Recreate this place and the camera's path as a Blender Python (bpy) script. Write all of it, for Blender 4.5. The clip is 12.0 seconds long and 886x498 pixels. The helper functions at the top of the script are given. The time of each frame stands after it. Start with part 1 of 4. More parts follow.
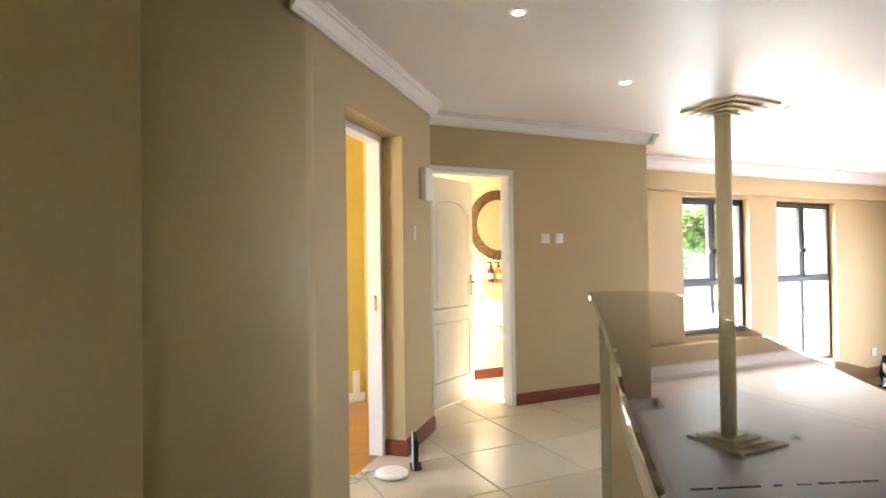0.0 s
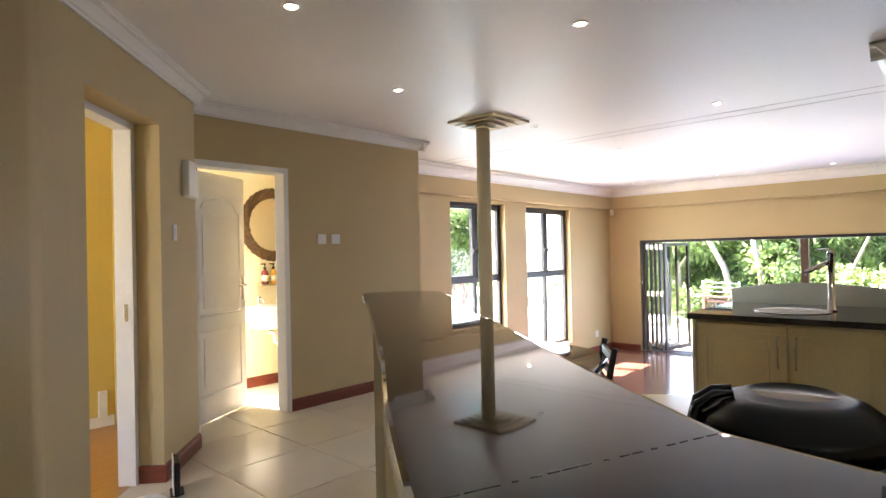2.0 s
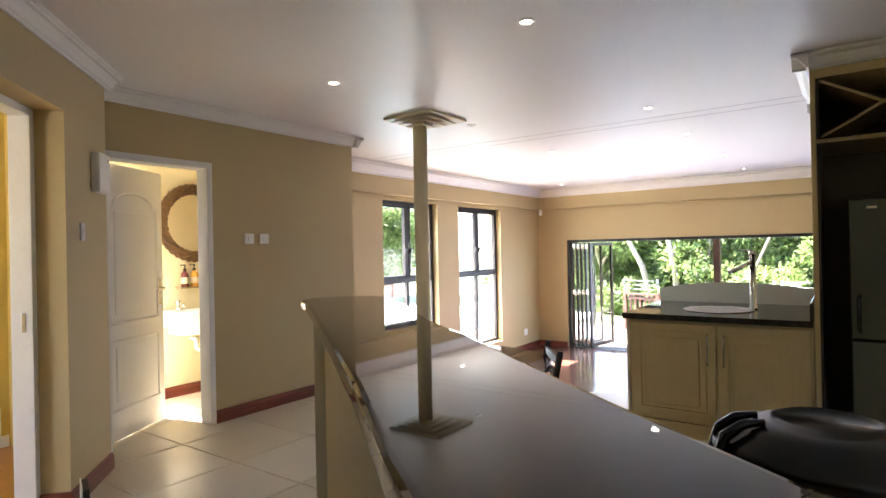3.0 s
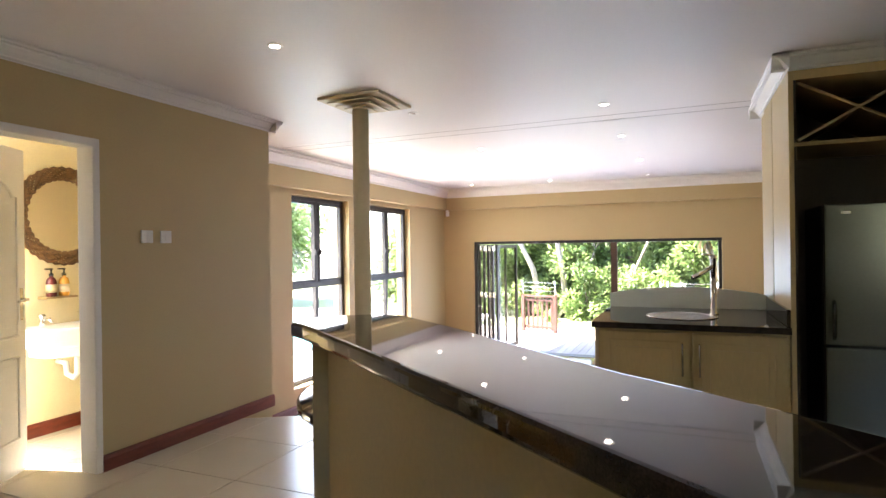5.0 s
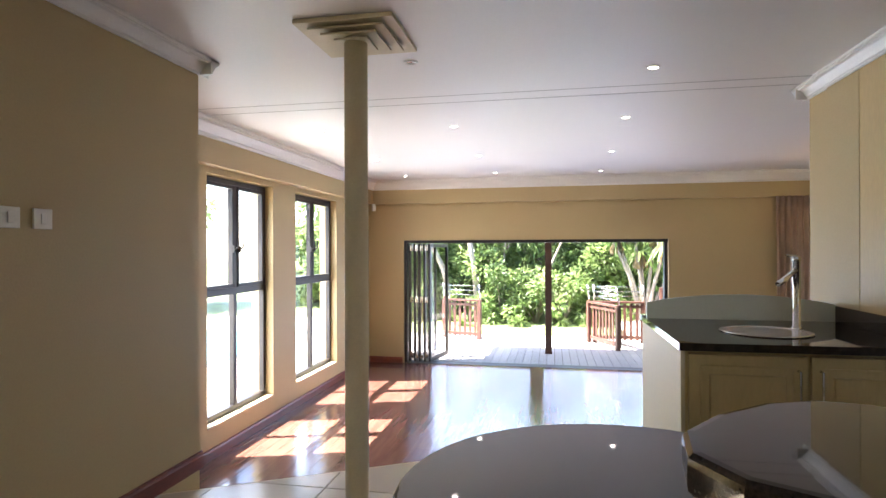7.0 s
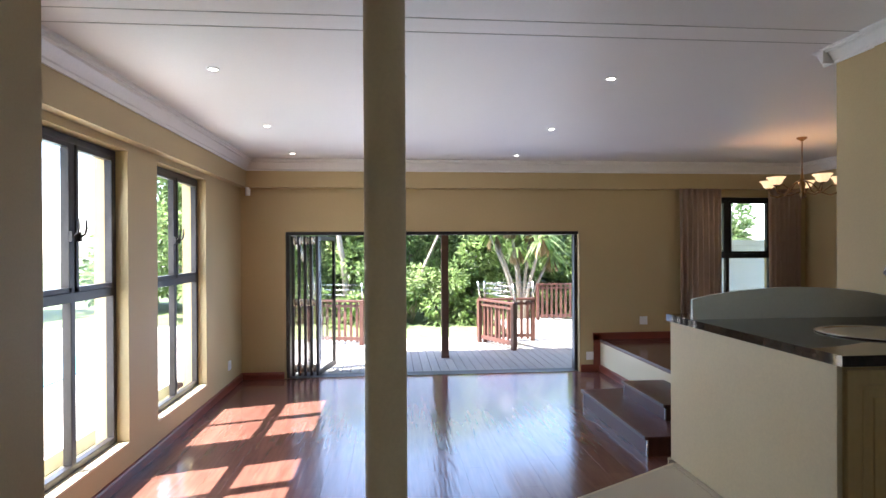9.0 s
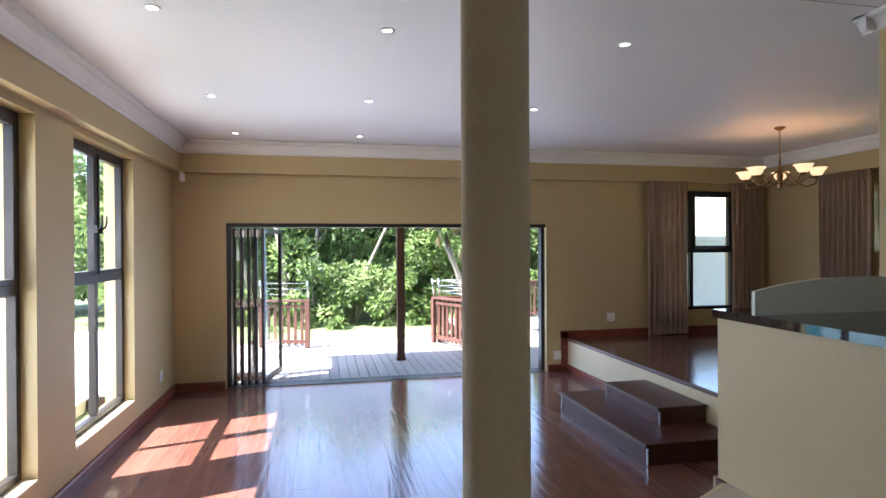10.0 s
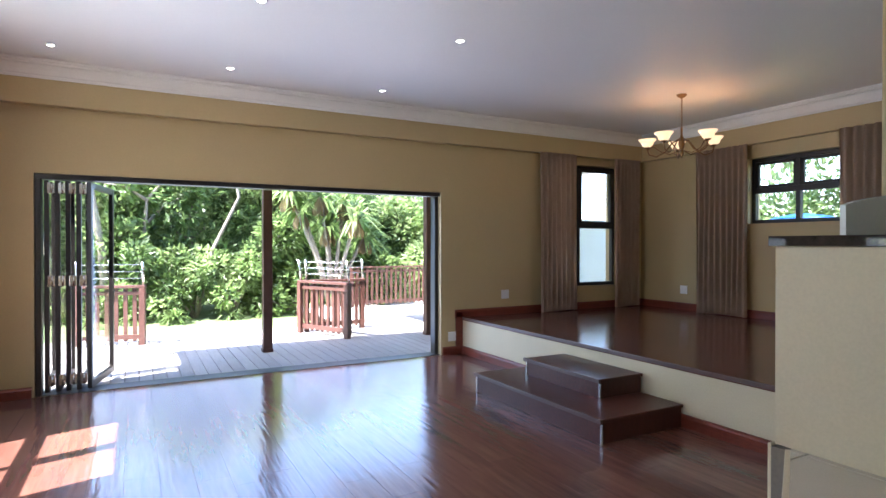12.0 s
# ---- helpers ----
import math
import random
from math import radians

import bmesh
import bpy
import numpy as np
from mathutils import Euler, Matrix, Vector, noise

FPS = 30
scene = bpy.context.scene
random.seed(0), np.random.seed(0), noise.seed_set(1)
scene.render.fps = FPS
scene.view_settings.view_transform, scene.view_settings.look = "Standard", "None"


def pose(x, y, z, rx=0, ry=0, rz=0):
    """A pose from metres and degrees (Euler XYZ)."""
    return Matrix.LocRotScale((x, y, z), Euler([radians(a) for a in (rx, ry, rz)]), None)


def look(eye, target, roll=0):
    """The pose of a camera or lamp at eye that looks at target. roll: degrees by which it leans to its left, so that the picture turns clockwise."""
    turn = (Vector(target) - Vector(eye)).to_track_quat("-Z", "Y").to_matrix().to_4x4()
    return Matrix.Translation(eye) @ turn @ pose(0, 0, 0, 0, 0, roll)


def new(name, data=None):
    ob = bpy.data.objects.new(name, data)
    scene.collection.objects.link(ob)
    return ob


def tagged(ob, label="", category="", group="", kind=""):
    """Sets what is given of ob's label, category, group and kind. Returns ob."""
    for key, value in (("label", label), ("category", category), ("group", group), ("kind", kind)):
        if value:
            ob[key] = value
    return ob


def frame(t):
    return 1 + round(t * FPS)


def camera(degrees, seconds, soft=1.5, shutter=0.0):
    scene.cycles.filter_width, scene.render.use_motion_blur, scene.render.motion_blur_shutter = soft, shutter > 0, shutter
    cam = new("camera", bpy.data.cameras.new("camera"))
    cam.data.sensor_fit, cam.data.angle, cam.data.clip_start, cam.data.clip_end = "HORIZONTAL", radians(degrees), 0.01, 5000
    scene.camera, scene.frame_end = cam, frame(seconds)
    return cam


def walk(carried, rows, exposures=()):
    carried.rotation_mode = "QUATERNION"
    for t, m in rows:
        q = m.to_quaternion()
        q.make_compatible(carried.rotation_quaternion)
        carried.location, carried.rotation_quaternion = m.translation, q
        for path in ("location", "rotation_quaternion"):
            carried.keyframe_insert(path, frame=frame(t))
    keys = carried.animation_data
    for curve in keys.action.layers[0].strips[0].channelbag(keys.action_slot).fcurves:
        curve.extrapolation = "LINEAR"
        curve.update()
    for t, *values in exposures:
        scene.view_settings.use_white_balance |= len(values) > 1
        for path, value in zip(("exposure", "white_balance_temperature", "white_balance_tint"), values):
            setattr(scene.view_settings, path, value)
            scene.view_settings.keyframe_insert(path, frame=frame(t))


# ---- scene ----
cam = camera(75.8, 12.0)
PATH = [
    (0, (-0.121, 0.013, 1.293), (0.731, 1.822, 1.324), -0.8),
    (0.5, (-0.123, 0.019, 1.305), (0.938, 1.715, 1.324), -0.9),
    (1, (-0.106, 0.009, 1.298), (1.118, 1.59, 1.323), -1.1),
    (1.5, (-0.099, 0.005, 1.296), (1.261, 1.472, 1.318), -1.1),
    (2, (-0.093, 0.02, 1.304), (1.375, 1.379, 1.32), -1.2),
    (2.5, (-0.082, 0.077, 1.311), (1.48, 1.327, 1.322), -1.2),
    (3, (-0.055, 0.166, 1.324), (1.575, 1.324, 1.329), -1.2),
    (5, (0.146, 0.927, 1.343), (1.988, 1.707, 1.344), -0.8),
    (5.5, (0.293, 1.218, 1.344), (2.166, 1.918, 1.345), -0.7),
    (6, (0.474, 1.547, 1.35), (2.38, 2.15, 1.35), -0.6),
    (6.5, (0.732, 1.849, 1.335), (2.671, 2.338, 1.334), -0.3),
    (7, (1.004, 2.136, 1.322), (2.968, 2.513, 1.323), -0.2),
    (8, (1.56, 2.665, 1.278), (3.54, 2.75, 1.282), -0.2),
    (9, (2.155, 3.11, 1.241), (4.147, 2.932, 1.236), -0.3),
    (9.5, (2.514, 3.305, 1.235), (4.49, 2.998, 1.22), -0.2),
    (10, (2.839, 3.431, 1.169), (4.796, 3.017, 1.16), -0.3),
    (10.5, (3.185, 3.522, 1.099), (5.113, 2.99, 1.088), -0.1),
    (11, (3.47, 3.605, 0.99), (5.353, 2.933, 0.989), 0.0),
    (11.5, (3.73, 3.714, 0.921), (5.554, 2.894, 0.912), 0.0),
    (12, (3.955, 3.779, 0.81), (5.716, 2.83, 0.795), 0.0),
]
walk(cam, [(t, look(eye, target, roll)) for t, eye, target, roll in PATH],
     exposures=[(0, 4.85, 6700, 14), (1.0, 4.5, 6700, 14), (2.5, 4.0, 6600, 16), (5.0, 3.9, 6700, 16), (7.0, 3.45, 6450, 15),
                (9.5, 2.76, 6050, 14), (12.0, 2.96, 5850, 14)])

# ---- light ----
world = bpy.data.worlds.new("world")
scene.world = world
world.use_nodes = True
wn = world.node_tree
sky = wn.nodes.new("ShaderNodeTexSky")
sky.sky_type, sky.sun_disc = "NISHITA", False
sky.sun_elevation, sky.sun_rotation = radians(58.0), radians(-15.6)
wn.links.new(sky.outputs[0], wn.nodes["Background"].inputs[0])
wn.nodes["Background"].inputs[1].default_value = 0.15

def lamp(name, kind, power, m, colour=(1, 1, 1), size=(1, 1)):
    data = bpy.data.lights.new(name, kind)
    data.energy, data.color = power, colour
    if kind == "AREA":
        data.shape, data.size, data.size_y = "RECTANGLE", size[0], size[1]
    ob = new(name, data)
    ob.matrix_world = m
    return ob

sun = lamp("sun", "SUN", 5.0, look((0, 0, 0), (0.43, -1.53, -2.57)), (1.0, 0.95, 0.86))
sun.data.angle = radians(0.5)
DAY = (0.86, 0.93, 1.0)
lamp("daylight_north_a", "AREA", 3.2, look((6.27, 5.47, 0.85), (6.27, 4.4, 0.6)), DAY, (1.2, 2.2))
lamp("daylight_north_b", "AREA", 3.2, look((8.17, 5.47, 0.85), (8.17, 4.4, 0.6)), DAY, (1.2, 2.2))
BLUE_SKY = (0.50, 0.66, 1.0)
lamp("daylight_east_a", "AREA", 3.4, look((10.61, 3.36, 0.45), (9.4, 3.36, 0.35)), BLUE_SKY, (1.7, 1.9))
lamp("daylight_east_b", "AREA", 3.6, look((10.61, 1.36, 0.45), (9.4, 1.36, 0.35)), BLUE_SKY, (1.85, 1.9))
lamp("daylight_bathroom", "AREA", 3.6, look((2.0, 5.5, 1.05), (2.3, 4.6, 0.2)), (1.0, 0.99, 0.97), (0.6, 1.5))
# unseen warm fill lamp, added to brighten the side room
lamp("side_room_fill", "AREA", 1.3, look((-1.80, 4.0, 1.3), (-0.6, 4.2, 1.1)), (1.0, 0.88, 0.62), (1.0, 1.4))

# ---- materials ----
def material(name, colour, rough=0.5, metal=0.0, vary=0.08, scale=3.0, fine=60.0, bump=0.02, stretch=(1, 1, 1), dark=None, per_object=0.0, coat=0.0):
    m = bpy.data.materials.new(name)
    m.use_nodes = True
    t = m.node_tree
    b = t.nodes["Principled BSDF"]
    co = t.nodes.new("ShaderNodeTexCoord")
    mp = t.nodes.new("ShaderNodeMapping")
    mp.inputs["Scale"].default_value = stretch
    geo = t.nodes.new("ShaderNodeNewGeometry")
    t.links.new(geo.outputs["Position"], mp.inputs[0])
    n1 = t.nodes.new("ShaderNodeTexNoise")
    n1.inputs["Scale"].default_value, n1.inputs["Detail"].default_value = scale, 5
    n2 = t.nodes.new("ShaderNodeTexNoise")
    n2.inputs["Scale"].default_value, n2.inputs["Detail"].default_value = fine, 3
    t.links.new(mp.outputs[0], n1.inputs[0])
    t.links.new(mp.outputs[0], n2.inputs[0])
    add = t.nodes.new("ShaderNodeMath")
    add.operation = "ADD"
    t.links.new(n1.outputs[0], add.inputs[0])
    t.links.new(n2.outputs[0], add.inputs[1])
    last = add.outputs[0]
    if per_object:
        oi = t.nodes.new("ShaderNodeObjectInfo")
        ma = t.nodes.new("ShaderNodeMath")
        ma.operation, ma.inputs[1].default_value = "MULTIPLY_ADD", per_object
        t.links.new(oi.outputs["Random"], ma.inputs[0])
        t.links.new(last, ma.inputs[2])
        last = ma.outputs[0]
    ramp = t.nodes.new("ShaderNodeValToRGB")
    lo = dark or tuple(c * (1 - vary) for c in colour)
    hi = tuple(min(1, c * (1 + vary)) for c in colour)
    ramp.color_ramp.elements[0].position, ramp.color_ramp.elements[1].position = 0.35, 0.65
    ramp.color_ramp.elements[0].color, ramp.color_ramp.elements[1].color = (*lo, 1), (*hi, 1)
    half = t.nodes.new("ShaderNodeMath")
    half.operation, half.inputs[1].default_value = "MULTIPLY", 0.5 / (1 + 0.5 * per_object)
    t.links.new(last, half.inputs[0])
    t.links.new(half.outputs[0], ramp.inputs[0])
    t.links.new(ramp.outputs[0], b.inputs["Base Color"])
    b.inputs["Metallic"].default_value = metal
    mr = t.nodes.new("ShaderNodeMapRange")
    mr.inputs["To Min"].default_value, mr.inputs["To Max"].default_value = max(0.02, rough * 0.8), min(1, rough * 1.2)
    t.links.new(n1.outputs[0], mr.inputs[0])
    t.links.new(mr.outputs[0], b.inputs["Roughness"])
    b.inputs["Coat Weight"].default_value = coat
    if bump:
        bp = t.nodes.new("ShaderNodeBump")
        bp.inputs["Strength"].default_value, bp.inputs["Distance"].default_value = min(1.0, bump * 8), 0.004
        t.links.new(n2.outputs[0], bp.inputs["Height"])
        t.links.new(bp.outputs[0], b.inputs["Normal"])
    return m

def glowing(name, colour, strength):
    m = bpy.data.materials.new(name)
    m.use_nodes = True
    b = m.node_tree.nodes["Principled BSDF"]
    b.inputs["Base Color"].default_value = (*colour, 1)
    b.inputs["Emission Color"].default_value = (*colour, 1)
    b.inputs["Emission Strength"].default_value = strength
    return m

def clear_glass(name, tint=(1, 1, 1)):
    m = bpy.data.materials.new(name)
    m.use_nodes = True
    t = m.node_tree
    b = t.nodes["Principled BSDF"]
    tr = t.nodes.new("ShaderNodeBsdfTransparent")
    tr.inputs[0].default_value = (*tint, 1)
    gl = t.nodes.new("ShaderNodeBsdfGlossy")
    gl.inputs["Roughness"].default_value = 0.02
    fr = t.nodes.new("ShaderNodeLayerWeight")
    fr.inputs[0].default_value = 0.5
    pw = t.nodes.new("ShaderNodeMath")
    pw.operation, pw.inputs[1].default_value = "POWER", 4.0
    ml = t.nodes.new("ShaderNodeMath")
    ml.operation, ml.inputs[1].default_value, ml.inputs[2].default_value = "MULTIPLY_ADD", 0.35, 0.02
    t.links.new(fr.outputs["Facing"], pw.inputs[0])
    t.links.new(pw.outputs[0], ml.inputs[0])
    mx = t.nodes.new("ShaderNodeMixShader")
    t.links.new(ml.outputs[0], mx.inputs[0])
    t.links.new(tr.outputs[0], mx.inputs[1])
    t.links.new(gl.outputs[0], mx.inputs[2])
    t.links.new(mx.outputs[0], t.nodes["Material Output"].inputs[0])
    t.nodes.remove(b)
    return m

WALL = material("beige_paint", (0.49, 0.38, 0.195), 0.55, vary=0.04, scale=1.2, fine=90, bump=0.03)
CREAM = material("cream_paint", (0.62, 0.53, 0.35), 0.5, vary=0.05, scale=2.0, fine=80, bump=0.02)
# the side room's warm yellow light is put into this wall colour
LIT_YELLOW = material("lit_yellow_paint", (0.62, 0.46, 0.12), 0.55, vary=0.05, scale=1.2, fine=90, bump=0.03)
YELLOW = material("pale_yellow_paint", (0.72, 0.64, 0.41), 0.5, vary=0.04, scale=1.2, fine=90, bump=0.02)
CEIL = material("white_ceiling_paint", (0.80, 0.78, 0.77), 0.5, vary=0.02, scale=0.8, fine=70, bump=0.01)
WHITE = material("white_gloss_paint", (0.80, 0.79, 0.77), 0.35, vary=0.03, scale=4, fine=60, bump=0.01)
PLASTIC = material("white_plastic", (0.8, 0.8, 0.78), 0.3, vary=0.02, bump=0)
PORCELAIN = material("porcelain", (0.85, 0.85, 0.84), 0.1, vary=0.01, bump=0)
BASEW = material("red_brown_wood", (0.17, 0.035, 0.018), 0.35, vary=0.3, scale=6, fine=40, bump=0.02, stretch=(1, 1, 6))
TILE = material("beige_ceramic_tile", (0.60, 0.54, 0.43), 0.22, vary=0.05, scale=2.5, fine=120, bump=0.004, per_object=0.15)
GROUT = material("dark_grout", (0.20, 0.17, 0.13), 0.8, vary=0.15)
PLANK = material("dark_red_plank", (0.155, 0.068, 0.05), 0.12, vary=0.3, scale=2.2, fine=11, bump=0.06, stretch=(0.25, 2.6, 1), per_object=0.2)
GAP = material("plank_gap", (0.03, 0.01, 0.006), 0.6)
STEPW = material("dark_step_wood", (0.075, 0.022, 0.014), 0.35, vary=0.3, scale=3, fine=40, bump=0.03, stretch=(1, 8, 1))
NOSE = material("step_nosing", (0.11, 0.07, 0.06), 0.35, vary=0.15)
GRANITE = material("dark_polished_granite", (0.035, 0.027, 0.023), 0.03, vary=0.5, scale=25, fine=320, bump=0)
CABW = material("cream_cabinet", (0.56, 0.42, 0.20), 0.42, vary=0.06, scale=3, fine=60, bump=0.01, stretch=(1, 1, 0.3))
# near-black colour holds the shade inside the cream cabinet's recess
SHADEIN = material("shaded_cabinet_interior", (0.05, 0.035, 0.022), 0.6, vary=0.2)
RACK = material("rack_wood", (0.32, 0.22, 0.10), 0.5, vary=0.2, stretch=(1, 1, 0.3))
STEEL = material("brushed_steel", (0.62, 0.61, 0.59), 0.25, metal=1.0, vary=0.06, fine=200, bump=0.004)
CHROME = material("chrome", (0.75, 0.75, 0.75), 0.1, metal=1.0, vary=0.03, bump=0)
FRIDGE = material("dark_fridge_door", (0.13, 0.14, 0.115), 0.22, metal=0.7, vary=0.06, bump=0)
BLACKP = material("black_plastic", (0.012, 0.012, 0.013), 0.22, vary=0.2, fine=200, bump=0.004)
BLACKW = material("black_chair_wood", (0.015, 0.012, 0.012), 0.4, vary=0.3, bump=0.01)
FRAME = material("dark_aluminium_frame", (0.030, 0.026, 0.025), 0.4, metal=0.3, vary=0.2, bump=0.004)
MULL = material("bronze_frame_edge", (0.08, 0.06, 0.05), 0.4, metal=0.3, vary=0.2, bump=0)
UPSTAND = material("white_upstand_panel", (0.72, 0.77, 0.74), 0.25, vary=0.03, bump=0)
BRASS = material("antique_brass", (0.25, 0.14, 0.06), 0.35, metal=1.0, vary=0.2, bump=0)
SHADE = glowing("lit_frosted_shade", (1.0, 0.70, 0.38), 0.16)
BULB = glowing("downlight_lamp", (1.0, 0.93, 0.8), 6.0)
CURTAIN = material("mauve_beige_curtain", (0.52, 0.38, 0.28), 0.85, vary=0.08, scale=8, fine=300, bump=0.03)
GLASS = clear_glass("window_glass")
MIRROR = material("mirror", (0.9, 0.9, 0.9), 0.02, metal=1.0, vary=0.0, bump=0)
WICKER = material("woven_wicker", (0.14, 0.075, 0.03), 0.7, vary=0.6, scale=30, fine=120, bump=0.08)
AMBER = material("amber_soap", (0.55, 0.28, 0.04), 0.2, vary=0.1, bump=0)
MAROON = material("maroon_soap", (0.12, 0.02, 0.02), 0.2, vary=0.1, bump=0)
DECKW = material("weathered_deck_board", (0.36, 0.33, 0.30), 0.65, vary=0.18, scale=3, fine=40, bump=0.05, stretch=(1, 10, 1), per_object=0.4)
RAILW = material("red_brown_railing", (0.10, 0.042, 0.032), 0.45, vary=0.25, scale=5, fine=50, bump=0.03)
POSTW = material("stained_post_wood", (0.085, 0.038, 0.026), 0.5, vary=0.25, scale=5, fine=50, bump=0.03)
GRASSM = material("lawn", (0.14, 0.18, 0.07), 0.9, vary=0.4, scale=2, fine=60, bump=0.1)
PAVE = material("pale_paving", (0.55, 0.52, 0.47), 0.8, vary=0.1, scale=2, fine=30, bump=0.05)
POOL = material("pool_water", (0.12, 0.42, 0.55), 0.06, vary=0.1, scale=2, fine=12, bump=0.02)
BARK = material("grey_bark", (0.26, 0.22, 0.18), 0.9, vary=0.35, scale=5, fine=40, bump=0.1, stretch=(1, 1, 0.3))
def leafy(name, colour):
    m = material(name, colour, 0.45, vary=0.5, scale=1.5, fine=8, bump=0)
    t = m.node_tree
    tl = t.nodes.new("ShaderNodeBsdfTranslucent")
    mx = t.nodes.new("ShaderNodeMixShader")
    mx.inputs[0].default_value = 0.5
    hs = t.nodes.new("ShaderNodeHueSaturation")
    hs.inputs["Value"].default_value, hs.inputs["Saturation"].default_value = 2.6, 0.95
    pb = t.nodes["Principled BSDF"]
    t.links.new(pb.inputs["Base Color"].links[0].from_socket, hs.inputs["Color"])
    t.links.new(hs.outputs[0], tl.inputs[0])
    t.links.new(pb.outputs[0], mx.inputs[1])
    t.links.new(tl.outputs[0], mx.inputs[2])
    t.links.new(mx.outputs[0], t.nodes["Material Output"].inputs[0])
    return m
LEAF = [leafy("leaf_dark", (0.075, 0.115, 0.038)), leafy("leaf_mid", (0.12, 0.17, 0.055)), leafy("leaf_light", (0.18, 0.23, 0.095))]
DRYLEAF = material("dry_leaf", (0.25, 0.18, 0.09), 0.8, vary=0.3, bump=0)
PLASTER = material("white_exterior_plaster", (0.72, 0.71, 0.68), 0.8, vary=0.05, scale=2, fine=50, bump=0.04)
BLUE = material("blue_tarpaulin", (0.03, 0.14, 0.42), 0.5, vary=0.2)
ROOFM = material("roof_boards", (0.25, 0.2, 0.16), 0.7, vary=0.2)
WOODFL = material("orange_wood_floor", (0.42, 0.20, 0.05), 0.3, vary=0.2, stretch=(1, 8, 1), bump=0.01)
SEAM = material("ceiling_joint_shadow", (0.45, 0.43, 0.42), 0.7, vary=0.05)

# ---- building helpers ----
import random
from math import sin, cos, pi, atan2, hypot
random.seed(7)

def box(bm, x0, x1, y0, y1, z0, z1, bevel=0.0, m=None):
    vs = [bm.verts.new((x, y, z)) for z in (z0, z1) for x, y in ((x0, y0), (x1, y0), (x1, y1), (x0, y1))]
    fs = [bm.faces.new([vs[i] for i in q]) for q in ((3, 2, 1, 0), (4, 5, 6, 7), (0, 1, 5, 4), (1, 2, 6, 5), (2, 3, 7, 6), (3, 0, 4, 7))]
    if m is not None:
        for v in vs:
            v.co = m @ v.co
    if bevel:
        es = list({e for f in fs for e in f.edges})
        bmesh.ops.bevel(bm, geom=es, offset=bevel, segments=2, affect="EDGES", profile=0.6)
    return bm

def boxed(x0, x1, y0, y1, z0, z1, bevel=0.0, m=None):
    return box(bmesh.new(), x0, x1, y0, y1, z0, z1, bevel, m)

def prism(bm, outline, z0, z1, bevel=0.0):
    lo = [bm.verts.new((x, y, z0)) for x, y in outline]
    hi = [bm.verts.new((x, y, z1)) for x, y in outline]
    n = len(outline)
    bm.faces.new(lo[::-1])
    top = bm.faces.new(hi)
    for i in range(n):
        bm.faces.new((lo[i], lo[(i + 1) % n], hi[(i + 1) % n], hi[i]))
    bmesh.ops.recalc_face_normals(bm, faces=bm.faces[:])
    if bevel:
        es = [e for e in bm.edges if abs(e.verts[0].co.z - e.verts[1].co.z) < 1e-6]
        bmesh.ops.bevel(bm, geom=es, offset=bevel, segments=3, affect="EDGES", profile=0.6)
    return bm

def lathe(bm, profile, centre=(0, 0, 0), n=28, m=None):
    rings = []
    for r, z in profile:
        ring = [bm.verts.new((centre[0] + r * cos(2 * pi * k / n), centre[1] + r * sin(2 * pi * k / n), centre[2] + z)) for k in range(n)]
        rings.append(ring)
    for a, b in zip(rings, rings[1:]):
        for k in range(n):
            f = bm.faces.new((a[k], a[(k + 1) % n], b[(k + 1) % n], b[k]))
            f.smooth = True
    if profile[0][0] > 1e-4:
        bm.faces.new(rings[0][::-1])
    if profile[-1][0] > 1e-4:
        bm.faces.new(rings[-1])
    if m is not None:
        for ring in rings:
            for v in ring:
                v.co = m @ v.co
    return bm

def tube(bm, pts, radii, n=10, caps=True):
    pts = [Vector(p) for p in pts]
    if not isinstance(radii, (list, tuple)):
        radii = [radii] * len(pts)
    rings = []
    for i, p in enumerate(pts):
        d = (pts[min(i + 1, len(pts) - 1)] - pts[max(i - 1, 0)]).normalized()
        a = d.orthogonal().normalized() if not rings else (rings[-1][1] - d * rings[-1][1].dot(d)).normalized()
        b = d.cross(a)
        rings.append(([bm.verts.new(p + radii[i] * (a * cos(2 * pi * k / n) + b * sin(2 * pi * k / n))) for k in range(n)], a))
    for (r, _), (s, _) in zip(rings, rings[1:]):
        for k in range(n):
            f = bm.faces.new((r[k], r[(k + 1) % n], s[(k + 1) % n], s[k]))
            f.smooth = True
    if caps:
        bm.faces.new(rings[0][0][::-1])
        bm.faces.new(rings[-1][0])
    return bm

def extrude_profile(bm, prof, a, b, inward):
    """A moulding: profile points (out from the wall, z) carried from a to b in plan; inward is the unit normal into the room. Ends are square."""
    rows = []
    for p in (a, b):
        rows.append([bm.verts.new((p[0] + inward[0] * o, p[1] + inward[1] * o, z)) for o, z in prof])
    n = len(prof)
    for i in range(n):
        bm.faces.new((rows[0][i], rows[0][(i + 1) % n], rows[1][(i + 1) % n], rows[1][i]))
    bm.faces.new(rows[0][::-1])
    bm.faces.new(rows[1])
    bmesh.ops.recalc_face_normals(bm, faces=bm.faces[:])
    return bm

def finish(name, bm, mat):
    me = bpy.data.meshes.new(name)
    bm.normal_update()
    bm.to_mesh(me)
    bm.free()
    me.materials.append(mat)
    return new(name, me)

def part(name, bm, mat, parent, label=""):
    ob = finish(name, bm, mat)
    ob.parent = parent
    off = parent.location if parent.parent is None else Vector((0, 0, 0))
    ob.matrix_parent_inverse = Matrix.Translation(-off)
    if label:
        tagged(ob, label=label)
    return ob

def thing(name, at, label, category, group=""):
    ob = new(name)
    ob.location = at
    ob.empty_display_size = 0.1
    return tagged(ob, label, category, group)

